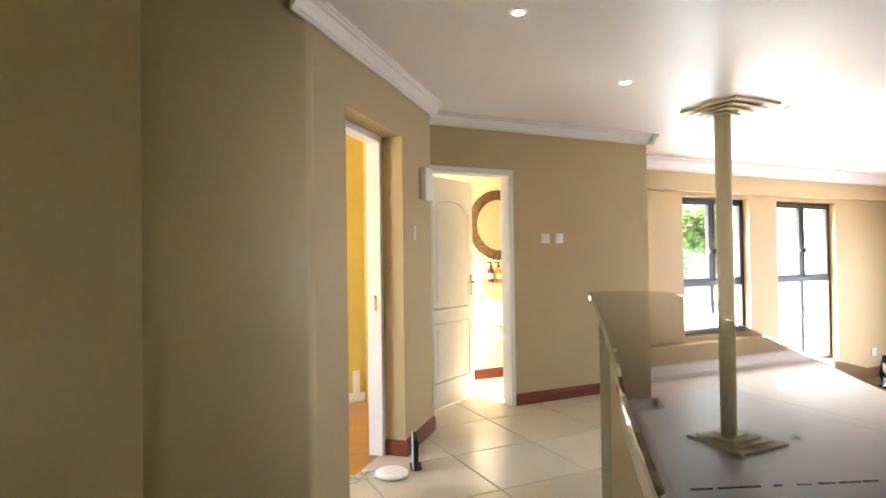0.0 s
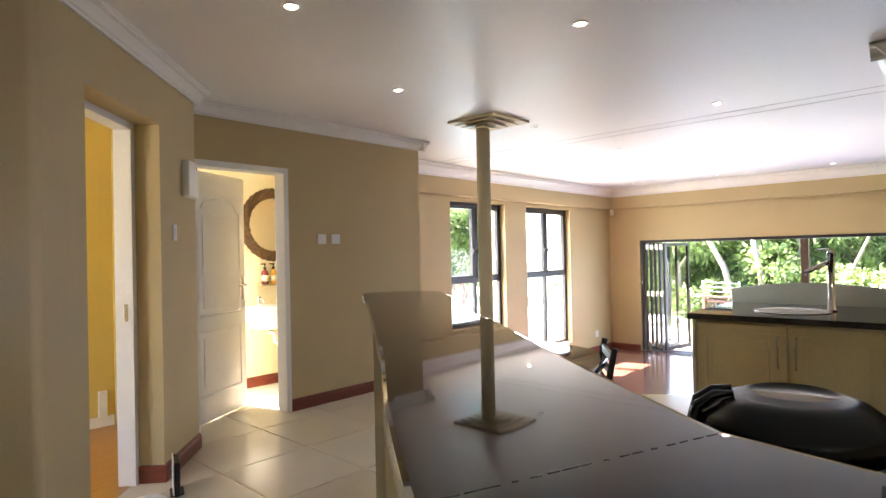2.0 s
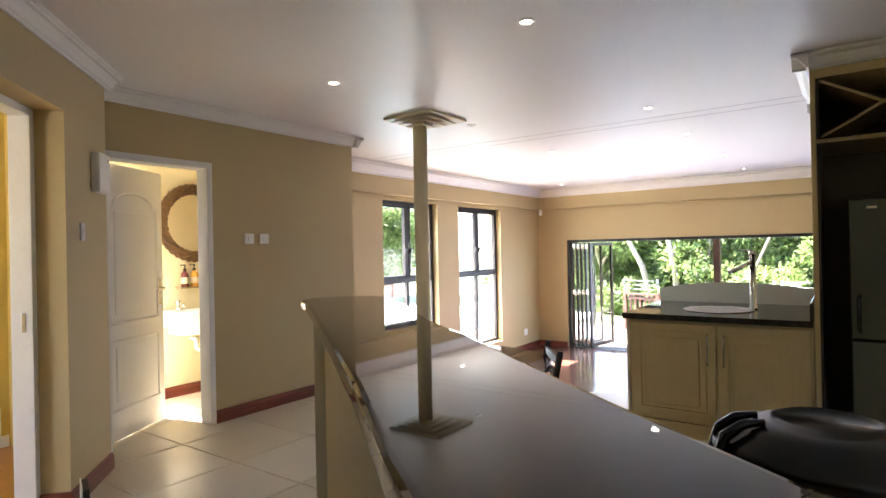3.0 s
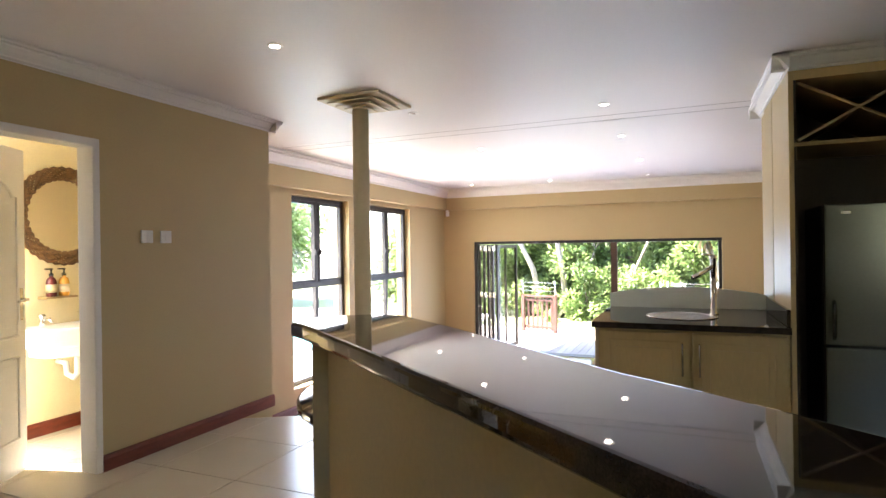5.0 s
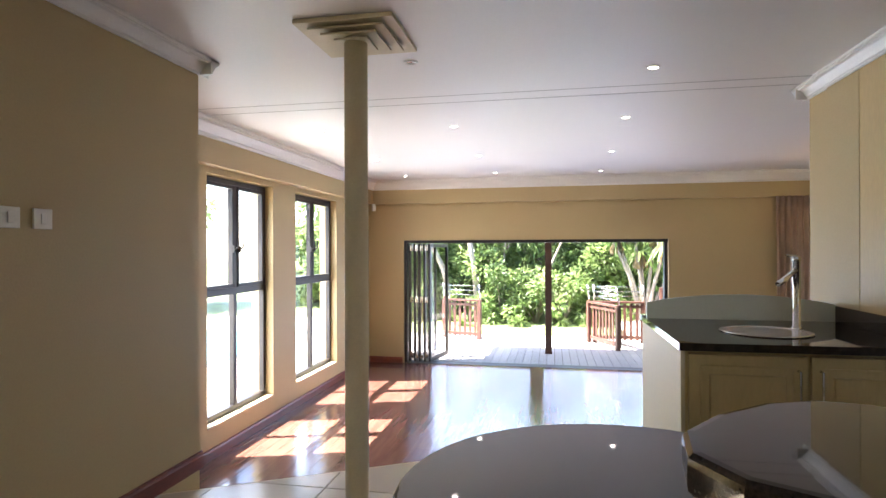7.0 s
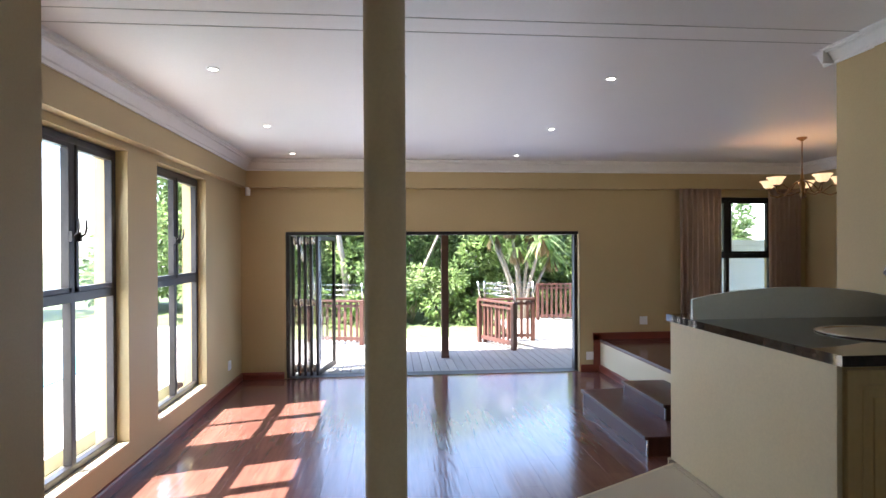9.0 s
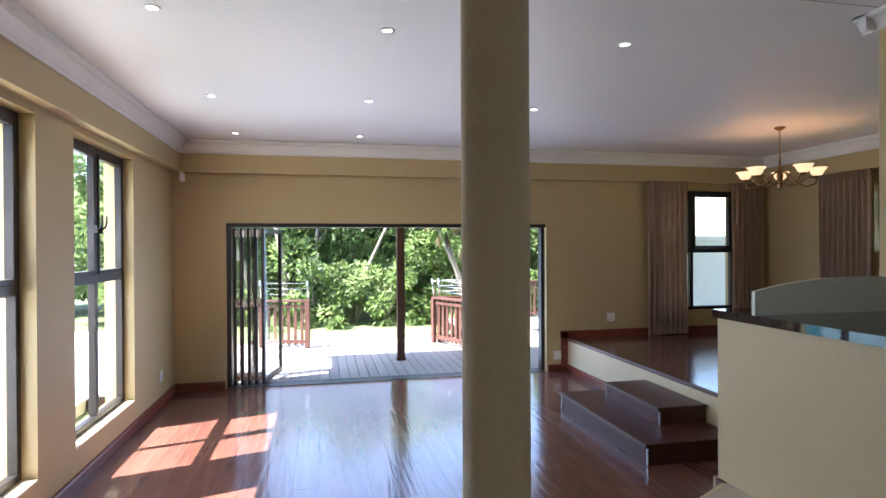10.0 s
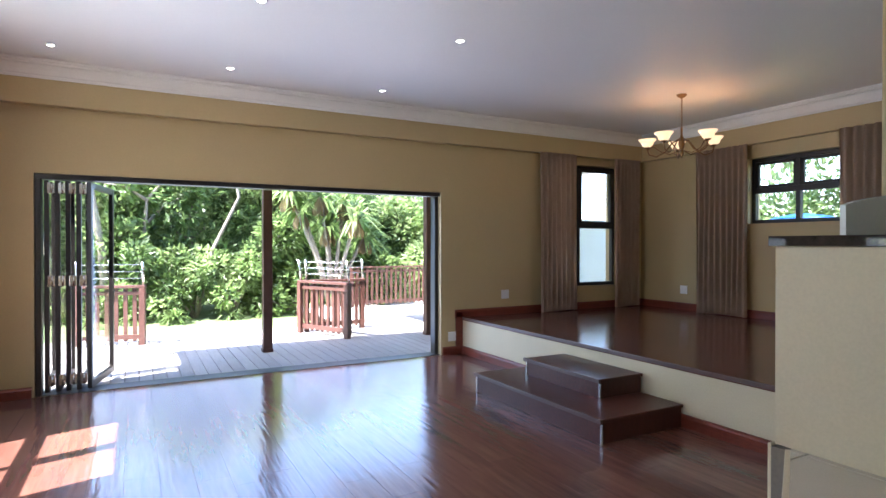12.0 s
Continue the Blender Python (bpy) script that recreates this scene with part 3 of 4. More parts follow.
inner = [(x + 0.055, y - 0.045) for x, y in left_edge[1:]] + [(1.49, 1.905)] + [(1.60, 1.80), (1.32, 1.44), (1.08, 1.15), (0.84, 0.86), (0.57, 0.50), (0.36, 0.20)]
part("body", prism(bmesh.new(), inner, 0, BAR - 0.042, 0.0), CREAM, bar, "cream painted counter wall")
part("body_return", prism(bmesh.new(), [(-0.17, -0.24), (0.21, 0.24), (0.36, 0.195), (0.34, -0.5), (-0.2, -0.5)], 0, BAR - 0.042), CREAM, bar)

tabl = thing("low_counter", (2.3, 1.85, 0), "round-ended dark granite breakfast counter against the bar", "counter")
o = []
cx, cy, r = 2.42, 1.94, 0.585
a0 = atan2(0.60, 0.80)
for k in range(25):
    a = radians(160) + (a0 - pi / 2 - radians(160)) * k / 24
    o.append((cx + r * cos(a), cy + r * sin(a)))
o += [(cx - 0.95 * cos(a0) + 0.28 * sin(a0), cy - 0.95 * sin(a0) - 0.28 * cos(a0)), (1.68, 1.74), (1.72, 1.88)]
part("granite_top", prism(bmesh.new(), o, 0.69, 0.73, 0.012), GRANITE, tabl)
part("pedestal", prism(bmesh.new(), [(1.64, 1.72), (1.72, 1.86), (2.30, 1.98), (2.42, 1.80), (2.0, 1.50)], 0, 0.69), CREAM, tabl, "cream painted support")

# column with stepped capital
col = thing("column", (3.81, 3.13, 0), "cream painted round steel column with stepped square capital", "column")
part("shaft", lathe(bmesh.new(), [(0.074, 0), (0.074, 0.012), (0.061, 0.02), (0.06, 2.41)], (3.81, 3.13, 0), 32), CREAM, col)
for k, h in enumerate((0.09, 0.145, 0.20, 0.26)):
    z = 2.385 + 0.024 * k
    px, py = 3.83 + 0.033 * k, 3.135 + 0.007 * k
    part("capital_plate", boxed(px - h, px + h, py - h, py + h, z, z + (0.010 if k < 3 else 0.0225), 0.003), CREAM, col)
part("capital_core", boxed(3.80, 3.93, 3.08, 3.19, 2.39, 2.478), CREAM, col)

# sink peninsula
isl = thing("sink_cabinet", (4.7, 0.92, 0), "cream panelled sink cabinet with two doors", "cabinet")
part("body", boxed(4.115, 5.34, 0.345, 1.47, 0, 0.64), CABW, isl)
for q in ((4.115, 4.15, 0.345, 1.47), (5.30, 5.34, 0.345, 1.47), (4.15, 5.30, 0.345, 0.37), (4.15, 5.30, 1.445, 1.47)):
    part("carcass_rail", boxed(*q, 0.64, 0.803), CABW, isl)
part("end_panel", boxed(4.10, 5.35, 1.47, 1.492, 0.0, 0.803, 0.003), CREAM, isl, "cream end panel")
def cabinet_door(parent, y0, y1, z0, z1, x, handle_y):
    d = part("cabinet_door", boxed(x - 0.02, x, y0, y1, z0, z1, 0.004), CABW, parent)
    for q in ((y0 + 0.055, y1 - 0.055, z0 + 0.055, z0 + 0.07), (y0 + 0.055, y1 - 0.055, z1 - 0.07, z1 - 0.055), (y0 + 0.055, y0 + 0.07, z0 + 0.07, z1 - 0.07), (y1 - 0.07, y1 - 0.055, z0 + 0.07, z1 - 0.07)):
        part("panel_bead", boxed(x - 0.027, x - 0.019, *q, 0.003), CABW, d)
    part("panel_field", boxed(x - 0.026, x - 0.019, y0 + 0.10, y1 - 0.10, z0 + 0.10, z1 - 0.10, 0.006), CABW, d)
    bm = tube(bmesh.new(), [(x - 0.02, handle_y, z1 - 0.07), (x - 0.05, handle_y, z1 - 0.07), (x - 0.05, handle_y, z1 - 0.27), (x - 0.02, handle_y, z1 - 0.27)], 0.006, 8)
    part("handle", bm, STEEL, d, "steel bar handle")
cabinet_door(isl, 0.90, 1.455, 0.12, 0.785, 4.113, 0.945)
cabinet_door(isl, 0.36, 0.885, 0.12, 0.785, 4.113, 0.845)
part("plinth", boxed(4.09, 4.113, 0.345, 1.47, 0.0, 0.10), CABW, isl)
wt = thing("sink_worktop", (4.7, 0.92, 0.805), "dark polished granite worktop round a steel sink", "worktop")
def holed_slab(x0, x1, y0, y1, z0, z1, cx, cy, r, n=48):
    """A slab with a round hole through it."""
    bm = bmesh.new()
    ring = []
    corners = sorted(atan2(y - cy, x - cx) % (2 * pi) for x in (x0, x1) for y in (y0, y1))
    for a in sorted([2 * pi * k / n + 0.011 for k in range(n)] + corners):
        c, d = cos(a), sin(a)
        far = min(((x1 if c > 0 else x0) - cx) / c if abs(c) > 1e-6 else 99, ((y1 if d > 0 else y0) - cy) / d if abs(d) > 1e-6 else 99)
        ring.append([bm.verts.new((cx + q * c, cy + q * d, z)) for q, z in ((r, z0), (r, z1), (far, z1), (far, z0))])
    for a, b in zip(ring, ring[1:] + ring[:1]):
        for k in range(4):
            bm.faces.new((a[k], a[(k + 1) % 4], b[(k + 1) % 4], b[k]))
    bmesh.ops.recalc_face_normals(bm, faces=bm.faces[:])
    return bm
part("slab", holed_slab(4.057, 5.37, 0.343, 1.507, 0.805, 0.845, 4.52, 0.95, 0.205), GRANITE, wt)
part("wall_upstand", boxed(4.10, 5.05, 0.342, 0.362, 0.8455, 0.95, 0.004), GRANITE, wt, "low granite upstand along the wall")
up = thing("white_upstand", (5.1, 0.92, 0.8455), "white arched panel standing behind the sink", "upstand")
n = 24
pts = [(0.342 + 1.16 * k / n, 0.955 + 0.06 * sin(pi * k / n) ** 0.8) for k in range(n + 1)]
bm = bmesh.new()
fr = [bm.verts.new((5.085, y, z)) for y, z in pts] + [bm.verts.new((5.085, 1.502, 0.8455)), bm.verts.new((5.085, 0.342, 0.8455))]
f = bm.faces.new(fr)
g = bmesh.ops.extrude_face_region(bm, geom=[f])
bmesh.ops.translate(bm, verts=[v for v in g["geom"] if isinstance(v, bmesh.types.BMVert)], vec=(0.02, 0, 0))
bmesh.ops.recalc_face_normals(bm, faces=bm.faces[:])
part("panel", bm, UPSTAND, up)
sink = thing("round_sink", (4.52, 0.95, 0.846), "round stainless steel sink bowl set in granite", "sink")
part("rim", lathe(bmesh.new(), [(0.235, 0.0), (0.24, 0.004), (0.232, 0.008), (0.205, 0.006), (0.20, 0.003), (0.20, 0.0)], (4.52, 0.95, 0.8456), 40), STEEL, sink)
part("bowl", lathe(bmesh.new(), [(0.2025, 0.003), (0.196, -0.02), (0.185, -0.12), (0.15, -0.155), (0.05, -0.165), (0.001, -0.166)], (4.52, 0.95, 0.8456), 40), STEEL, sink)
tap = thing("mixer_tap", (4.66, 0.735, 0.8455), "tall chrome mixer tap beside the sink", "tap")
part("body", lathe(bmesh.new(), [(0.032, 0), (0.032, 0.012), (0.022, 0.02), (0.021, 0.40), (0.024, 0.402), (0.024, 0.425), (0.0, 0.428)], (4.66, 0.735, 0.8455), 20), CHROME, tap)
part("spout", tube(bmesh.new(), [(4.65, 0.745, 1.19), (4.58, 0.83, 1.14), (4.545, 0.875, 1.115)], [0.016, 0.016, 0.015], 12), CHROME, tap)
part("lever", tube(bmesh.new(), [(4.66, 0.735, 1.275), (4.63, 0.78, 1.278), (4.61, 0.81, 1.28)], [0.008, 0.007, 0.006], 8), CHROME, tap)

# tall wine-rack cabinet and fridge
tall = thing("tall_cabinet", (4.45, -0.4, 0), "tall cream cabinet with crossed wine rack over a fridge recess", "cabinet")
part("side_panel", boxed(4.12, 4.798, 0.31, 0.338, 0, 2.40, 0.003), CABW, tall)
part("side_panel", boxed(4.12, 4.798, -1.05, -1.02, 0, 2.40, 0.003), CABW, tall)
part("back", boxed(4.77, 4.797, -1.02, 0.31, 0, 2.40), SHADEIN, tall)
part("top_panel", boxed(4.12, 4.77, -1.02, 0.31, 2.33, 2.40, 0.003), CABW, tall)
part("shelf", boxed(4.12, 4.77, -1.02, 0.31, 1.93, 1.955, 0.003), RACK, tall)
# thin dark sheet over the panel's inner face, painted as recess shade
part("recess_shade_sheet", boxed(4.13, 4.77, 0.296, 0.309, 0, 2.33), SHADEIN, tall)
part("rack_divider", boxed(4.12, 4.77, -0.37, -0.345, 1.955, 2.33, 0.003), RACK, tall)
for y0, y1 in ((-0.345, 0.296), (-1.02, -0.37)):
    for s in (1, -1):
        L2, ang = hypot(y1 - y0, 0.36), atan2(0.36, y1 - y0) * s
        m = Matrix.Translation((4.45, (y0 + y1) / 2, 2.142)) @ Matrix.Rotation(ang, 4, "X")
        part("rack_slat", boxed(-0.31 + 0.002 * s, 0.31, -L2 / 2 + 0.012, L2 / 2 - 0.012, -0.008, 0.008, 0, m), RACK, tall)
fr = thing("fridge", (4.45, -0.25, 0), "dark grey two-door fridge in the recess", "fridge")
part("cabinet", boxed(4.22, 4.76, -0.50, 0.155, 0.02, 1.58, 0.01), BLACKP, fr)
part("upper_door", boxed(4.165, 4.215, -0.50, 0.155, 0.74, 1.58, 0.012), FRIDGE, fr)
part("lower_door", boxed(4.165, 4.215, -0.50, 0.155, 0.04, 0.725, 0.012), FRIDGE, fr)
part("handle", tube(bmesh.new(), [(4.166, 0.11, 0.78), (4.13, 0.115, 0.80), (4.125, 0.115, 0.98), (4.166, 0.11, 1.0)], 0.011, 8), BLACKP, fr)
part("badge", boxed(4.162, 4.166, 0.02, 0.07, 1.52, 1.535, 0.001), STEEL, fr)

# low worktop behind the bar with a domed cooker on it
lw = thing("low_worktop", (0.8, -0.1, 0), "dark granite worktop on cream base behind the bar", "worktop")
part("slab", prism(bmesh.new(), [(0.50, 0.10), (0.60, 0.27), (1.02, 0.30), (1.02, -0.6), (0.45, -0.6)], 0.86, 0.90, 0.008), GRANITE, lw)
part("base", prism(bmesh.new(), [(0.53, 0.09), (0.62, 0.24), (0.98, 0.26), (0.98, -0.6), (0.48, -0.6)], 0, 0.86), CABW, lw)
bx_, by_ = 0.74, 0.19
ck = thing("electric_cooker", (bx_, by_, 0.90), "glossy black domed electric cooker on the worktop", "cooker")
part("body", lathe(bmesh.new(), [(0.1035, 0.0), (0.1125, 0.012), (0.1188, 0.10), (0.1224, 0.145), (0.1224, 0.155)], (bx_, by_, 0.9), 40), FRIDGE, ck, "dark steel body")
part("band", lathe(bmesh.new(), [(0.1233, 0.142), (0.1247, 0.145), (0.1247, 0.152), (0.1233, 0.155)], (bx_, by_, 0.9), 40), STEEL, ck, "thin steel band")
part("lid", lathe(bmesh.new(), [(0.1251, 0.157), (0.1305, 0.165), (0.1305, 0.178), (0.1242, 0.190), (0.0990, 0.207), (0.06, 0.219), (0.057, 0.216), (0.0, 0.219)], (bx_, by_, 0.9), 44), BLACKP, ck, "domed black lid with round inset")
HM = Matrix.Translation((bx_, by_, 0)) @ Matrix.Rotation(radians(20), 4, "Z")
bm = bmesh.new()
for side in (-0.02, 0.02):
    tube(bm, [HM @ Vector((side, yy, zz)) for yy, zz in ((0.126, 0.97), (0.136, 1.03), (0.139, 1.07), (0.131, 1.097), (0.108, 1.112), (0.08, 1.116))], [0.007, 0.008, 0.008, 0.008, 0.006, 0.004], 8)
box(bm, -0.018, 0.018, 0.124, 0.142, 1.03, 1.09, 0.006, HM)
part("hinge_arch", bm, BLACKP, ck, "arched black lid hinge")
part("handle", boxed(-0.045, 0.045, -0.185, -0.12, 1.02, 1.055, 0.012, Matrix.Translation((bx_, by_, 0)) @ Matrix.Rotation(radians(-20), 4, "Z")), BLACKP, ck)

ck.scale = (0.85, 0.85, 1.0)

# dining chair
ch = thing("chair", (2.58, 1.64, 0), "black wooden chair with slatted back by the low counter", "chair")
CM = Matrix.Translation((2.58, 1.64, 0)) @ Matrix.Rotation(radians(35), 4, "Z")
part("seat", boxed(-0.2, 0.2, -0.2, 0.2, 0.43, 0.46, 0.012, CM), BLACKW, ch)
for sx in (-1, 1):
    part("leg", tube(bmesh.new(), [CM @ Vector((0.17 * sx, 0.17, 0.43)), CM @ Vector((0.18 * sx, 0.18, 0))], 0.017, 8), BLACKW, ch)
    part("leg", tube(bmesh.new(), [CM @ Vector((0.18 * sx, -0.20, 0)), CM @ Vector((0.17 * sx, -0.18, 0.46)), CM @ Vector((0.17 * sx, -0.25, 0.81))], 0.017, 8), BLACKW, ch)
for z in (0.55, 0.62, 0.69, 0.76):
    m = CM @ Matrix.Translation((0, -0.19 - (z - 0.46) * 0.16, z))
    part("slat", boxed(-0.165, 0.165, -0.008, 0.008, -0.022, 0.022, 0.004, m), BLACKW, ch)

# switches, sensor boxes, sockets
def plate(name, m, w, h, label, category, toggles=1, group=""):
    p = thing(name, m.translation, label, category, group)
    part("plate", boxed(-w / 2, w / 2, -0.011, 0, -h / 2, h / 2, 0.003, m), PLASTIC, p)
    for k in range(toggles):
        x = (k - (toggles - 1) / 2) * w / max(toggles, 1) * 0.8
        part("rocker", boxed(x - 0.012, x + 0.012, -0.015, -0.01, -0.022, 0.022, 0.002, m), PLASTIC, p)
    return p
plate("light_switch", Matrix.Translation((2.885, SW_Y, 1.455)), 0.088, 0.085, "white square light switch on beige wall", "light switch", 1, "switches by the bathroom")
plate("light_switch", Matrix.Translation((3.035, SW_Y, 1.455)), 0.088, 0.085, "white square light switch on beige wall", "light switch", 1, "switches by the bathroom")
plate("wall_control", DM @ Matrix.Translation((-0.40, 0, 1.47)), 0.055, 0.10, "small pale control plate on angled wall", "switch", 1)
sp = thing("wall_sounder", DM @ Vector((-0.16, 0, 1.83)), "white plastic sounder box on angled wall", "alarm box")
part("case", boxed(-0.25, -0.07, -0.05, 0, 1.71, 1.95, 0.012, DM), PLASTIC, sp)
part("button", lathe(bmesh.new(), [(0.01, 0), (0.01, 0.004), (0, 0.005)], (0, 0, 0), 12, DM @ Matrix.Translation((-0.12, -0.05, 1.91)) @ Matrix.Rotation(radians(90), 4, "X")), STEEL, sp)
EM = lambda y, z: Matrix.Translation((EAST, y, z)) @ Matrix.Rotation(radians(-90), 4, "Z")
plate("socket", EM(0.20, -0.37), 0.12, 0.12, "white wall socket beside the platform", "socket", 2)
plate("socket", EM(-0.62, 0.14), 0.12, 0.12, "white wall socket above the platform", "socket", 2)
plate("socket", Matrix.Translation((9.74, NORTH, -0.27)), 0.12, 0.12, "white wall socket low on the wall", "socket", 2)
plate("socket", Matrix.Translation((9.55, SOUTH, 0.16)) @ Matrix.Rotation(pi, 4, "Z"), 0.12, 0.12, "white wall socket in the dining area", "socket", 2)
ms = thing("alarm_sensor", (EAST - 0.14, NORTH - 0.14, 2.03), "small white alarm sensor in the corner", "sensor")
part("case", boxed(-0.03, 0.03, -0.02, 0.02, -0.05, 0.05, 0.01, Matrix.Translation((EAST - 0.13, NORTH - 0.13, 2.02)) @ Matrix.Rotation(radians(-45), 4, "Z")), PLASTIC, ms)
part("bracket", boxed(EAST - 0.14, EAST - 0.10, NORTH - 0.14, NORTH - 0.10, 2.05, 2.09), PLASTIC, ms)

# router and disc on the floor by the doorway
ro = thing("router", (1.21, 3.29, 0), "black and white router standing on the floor", "router")
RM = Matrix.Translation((1.22, 3.30, 0)) @ Matrix.Rotation(radians(70), 4, "Z")
part("case", boxed(-0.09, 0.09, -0.015, 0.015, 0.006, 0.19, 0.006, RM), BLACKP, ro)
part("front", boxed(-0.085, 0.085, 0.015, 0.022, 0.012, 0.20, 0.004, RM), PLASTIC, ro)
part("foot", boxed(-0.06, 0.06, -0.035, 0.035, 0, 0.008, 0.002, RM), BLACKP, ro)
di = thing("white_disc", (1.04, 3.24, 0), "round white plastic wireless unit on the floor", "router")
part("case", lathe(bmesh.new(), [(0.085, 0), (0.098, 0.006), (0.098, 0.022), (0.085, 0.03), (0.0, 0.034)], (1.04, 3.24, 0), 32), PLASTIC, di)
for k in range(3):
    cb = thing("cable", (0.8, 3.2, 0), "thin white cable lying on the floor", "cable")
    part("wire", tube(bmesh.new(), [(1.0, 3.3, 0.02), (0.92, 3.36 - 0.06 * k, 0.006), (0.82, 3.22 + 0.05 * k, 0.006), (0.70, 3.30 + 0.06 * k, 0.006), (0.6, 3.2 + 0.12 * k, 0.006)], 0.004, 6), PLASTIC, cb)
pb = thing("cable_trunking", (0.5, 5.04, 0), "white trunking low on the side-room wall", "trunking")
part("skirting", boxed(-1.8, 1.44, 5.03, 5.049, 0.0, 0.08, 0.003), WHITE, pb)
part("riser", boxed(1.33, 1.39, 5.02, 5.049, 0.08, 0.28, 0.003), WHITE, pb)

# ---- bathroom ----
mi = thing("round_mirror", (3.06, 5.35, 1.64), "round mirror in woven brown frame", "mirror")
MM = Matrix.Translation((3.06, 5.349, 1.64)) @ Matrix.Rotation(radians(90), 4, "X")
bm = lathe(bmesh.new(), [(0.29, 0.0), (0.29, 0.012), (0.0, 0.012)], (0, 0, 0), 48, MM)
for f in bm.faces:
    f.smooth = False
part("glass", bm, MIRROR, mi)
ring = bmesh.new()
for j in range(9):
    rr = 0.282 + 0.011 * j
    pts = [MM @ Vector(((rr + 0.006 * sin(37 * a + 2.1 * j)) * cos(a), (rr + 0.006 * sin(37 * a + 2.1 * j)) * sin(a), 0.018 + 0.006 * sin(23 * a + j * 1.7))) for a in [2 * pi * k / 120 for k in range(121)]]
    tube(ring, pts, 0.009, 5, caps=False)
part("woven_frame", ring, WICKER, mi)
ba = thing("basin", (3.0, 5.2, 0.66), "white wall-hung basin with two taps", "basin")
prof = [(2.66, 5.35), (2.66, 5.10), (2.74, 4.98), (2.9, 4.92), (3.1, 4.92), (3.26, 4.98), (3.34, 5.10), (3.34, 5.35)]
part("bowl", prism(bmesh.new(), prof, 0.68, 0.82, 0.02), PORCELAIN, ba)
part("underside", prism(bmesh.new(), [(3.0 + (x - 3.0) * 0.7, 5.30 + (y - 5.35) * 0.7) for x, y in prof], 0.60, 0.68, 0.015), PORCELAIN, ba)
part("waste_pipe", tube(bmesh.new(), [(3.0, 5.12, 0.60), (3.0, 5.12, 0.46), (3.0, 5.16, 0.42), (3.0, 5.24, 0.44), (3.0, 5.25, 0.52), (3.0, 5.345, 0.53)], 0.022, 12), PORCELAIN, ba, "white plastic waste trap")
for x in (2.84, 3.14):
    bm = lathe(bmesh.new(), [(0.02, 0), (0.016, 0.03), (0.012, 0.06), (0.024, 0.065), (0.024, 0.085), (0, 0.09)], (x, 5.27, 0.82), 14)
    tube(bm, [(x, 5.26, 0.865), (x, 5.18, 0.875), (x, 5.16, 0.85)], 0.009, 8)
    part("tap", bm, CHROME, ba, "chrome pillar tap")
sh = thing("soap_shelf", (2.93, 5.3, 1.02), "small wooden shelf under the mirror", "shelf")
part("board", boxed(2.86, 3.10, 5.25, 5.35, 1.015, 1.03, 0.003), RACK, sh)
for x, mt, lb in ((2.93, MAROON, "dark maroon pump soap bottle with black top"), (3.025, AMBER, "amber pump soap bottle with black top")):
    bo = thing("soap_bottle", (x, 5.30, 1.03), lb, "bottle", "soap bottles on shelf")
    part("bottle", lathe(bmesh.new(), [(0.032, 0), (0.035, 0.006), (0.035, 0.11), (0.026, 0.135), (0.013, 0.145), (0.013, 0.155)], (x, 5.30, 1.03), 20), mt, bo)
    bm = lathe(bmesh.new(), [(0.015, 0.153), (0.015, 0.172), (0.006, 0.174), (0.006, 0.20), (0.012, 0.20), (0.012, 0.21), (0, 0.212)], (x, 5.30, 1.03), 14)
    box(bm, x - 0.045, x, 5.294, 5.306, 1.231, 1.241)
    part("pump", bm, BLACKP, bo)
    part("paper_label", lathe(bmesh.new(), [(0.0355, 0.03), (0.0356, 0.09)], (x, 5.30, 1.03), 20), CREAM, bo)
plate("socket", Matrix.Translation((2.66, 5.35, 1.52)), 0.10, 0.08, "white shaver socket beside the mirror", "socket", 1)

# ---- ceiling lights ----
def downlight(x, y, lit):
    d = thing("downlight", (x, y, CEILZ), "white round recessed downlight, lit" if lit else "white round recessed ceiling fitting, unlit", "downlight", "ceiling downlights" if lit else "")
    part("trim_ring", lathe(bmesh.new(), [(0.044, 0.0), (0.044, -0.004), (0.040, -0.008), (0.030, -0.008), (0.028, -0.002)], (x, y, CEILZ), 28), WHITE, d)
    part("lamp" if lit else "grille", lathe(bmesh.new(), [(0.029, -0.003), (0.025, -0.0045), (0.0, -0.005)], (x, y, CEILZ), 20), BULB if lit else STEEL, d)
for x, y in ((1.39, 2.33), (2.68, 2.99), (2.56, 1.475), (4.82, 1.5), (6.22, 1.5), (6.28, 3.04), (6.2, 4.33), (8.05, 4.36), (7.98, 3.02), (8.0, 1.44), (9.7, 4.4), (9.65, 2.99), (9.71, 1.43)):
    downlight(x, y, True)
downlight(4.42, 2.99, False)

# chandelier
cx, cy = 8.28, -1.57
cl = thing("chandelier", (cx, cy, CEILZ), "antique brass chandelier with five lit glass shades", "chandelier")
part("ceiling_rose", lathe(bmesh.new(), [(0.055, 0), (0.055, -0.012), (0.03, -0.03), (0.012, -0.04), (0.0, -0.045)], (cx, cy, CEILZ), 20), BRASS, cl)
bm = bmesh.new()
z = CEILZ - 0.04
k = 0
while z > 2.12:
    ax = Vector((0.009, 0, 0)) if k % 2 else Vector((0, 0.009, 0))
    tube(bm, [Vector((cx, cy, z - 0.015)) + ax * cos(a) + Vector((0, 0, 0.017 * sin(a))) for a in [2 * pi * j / 10 for j in range(11)]], 0.0028, 5, caps=False)
    z -= 0.026
    k += 1
part("chain", bm, BRASS, cl)
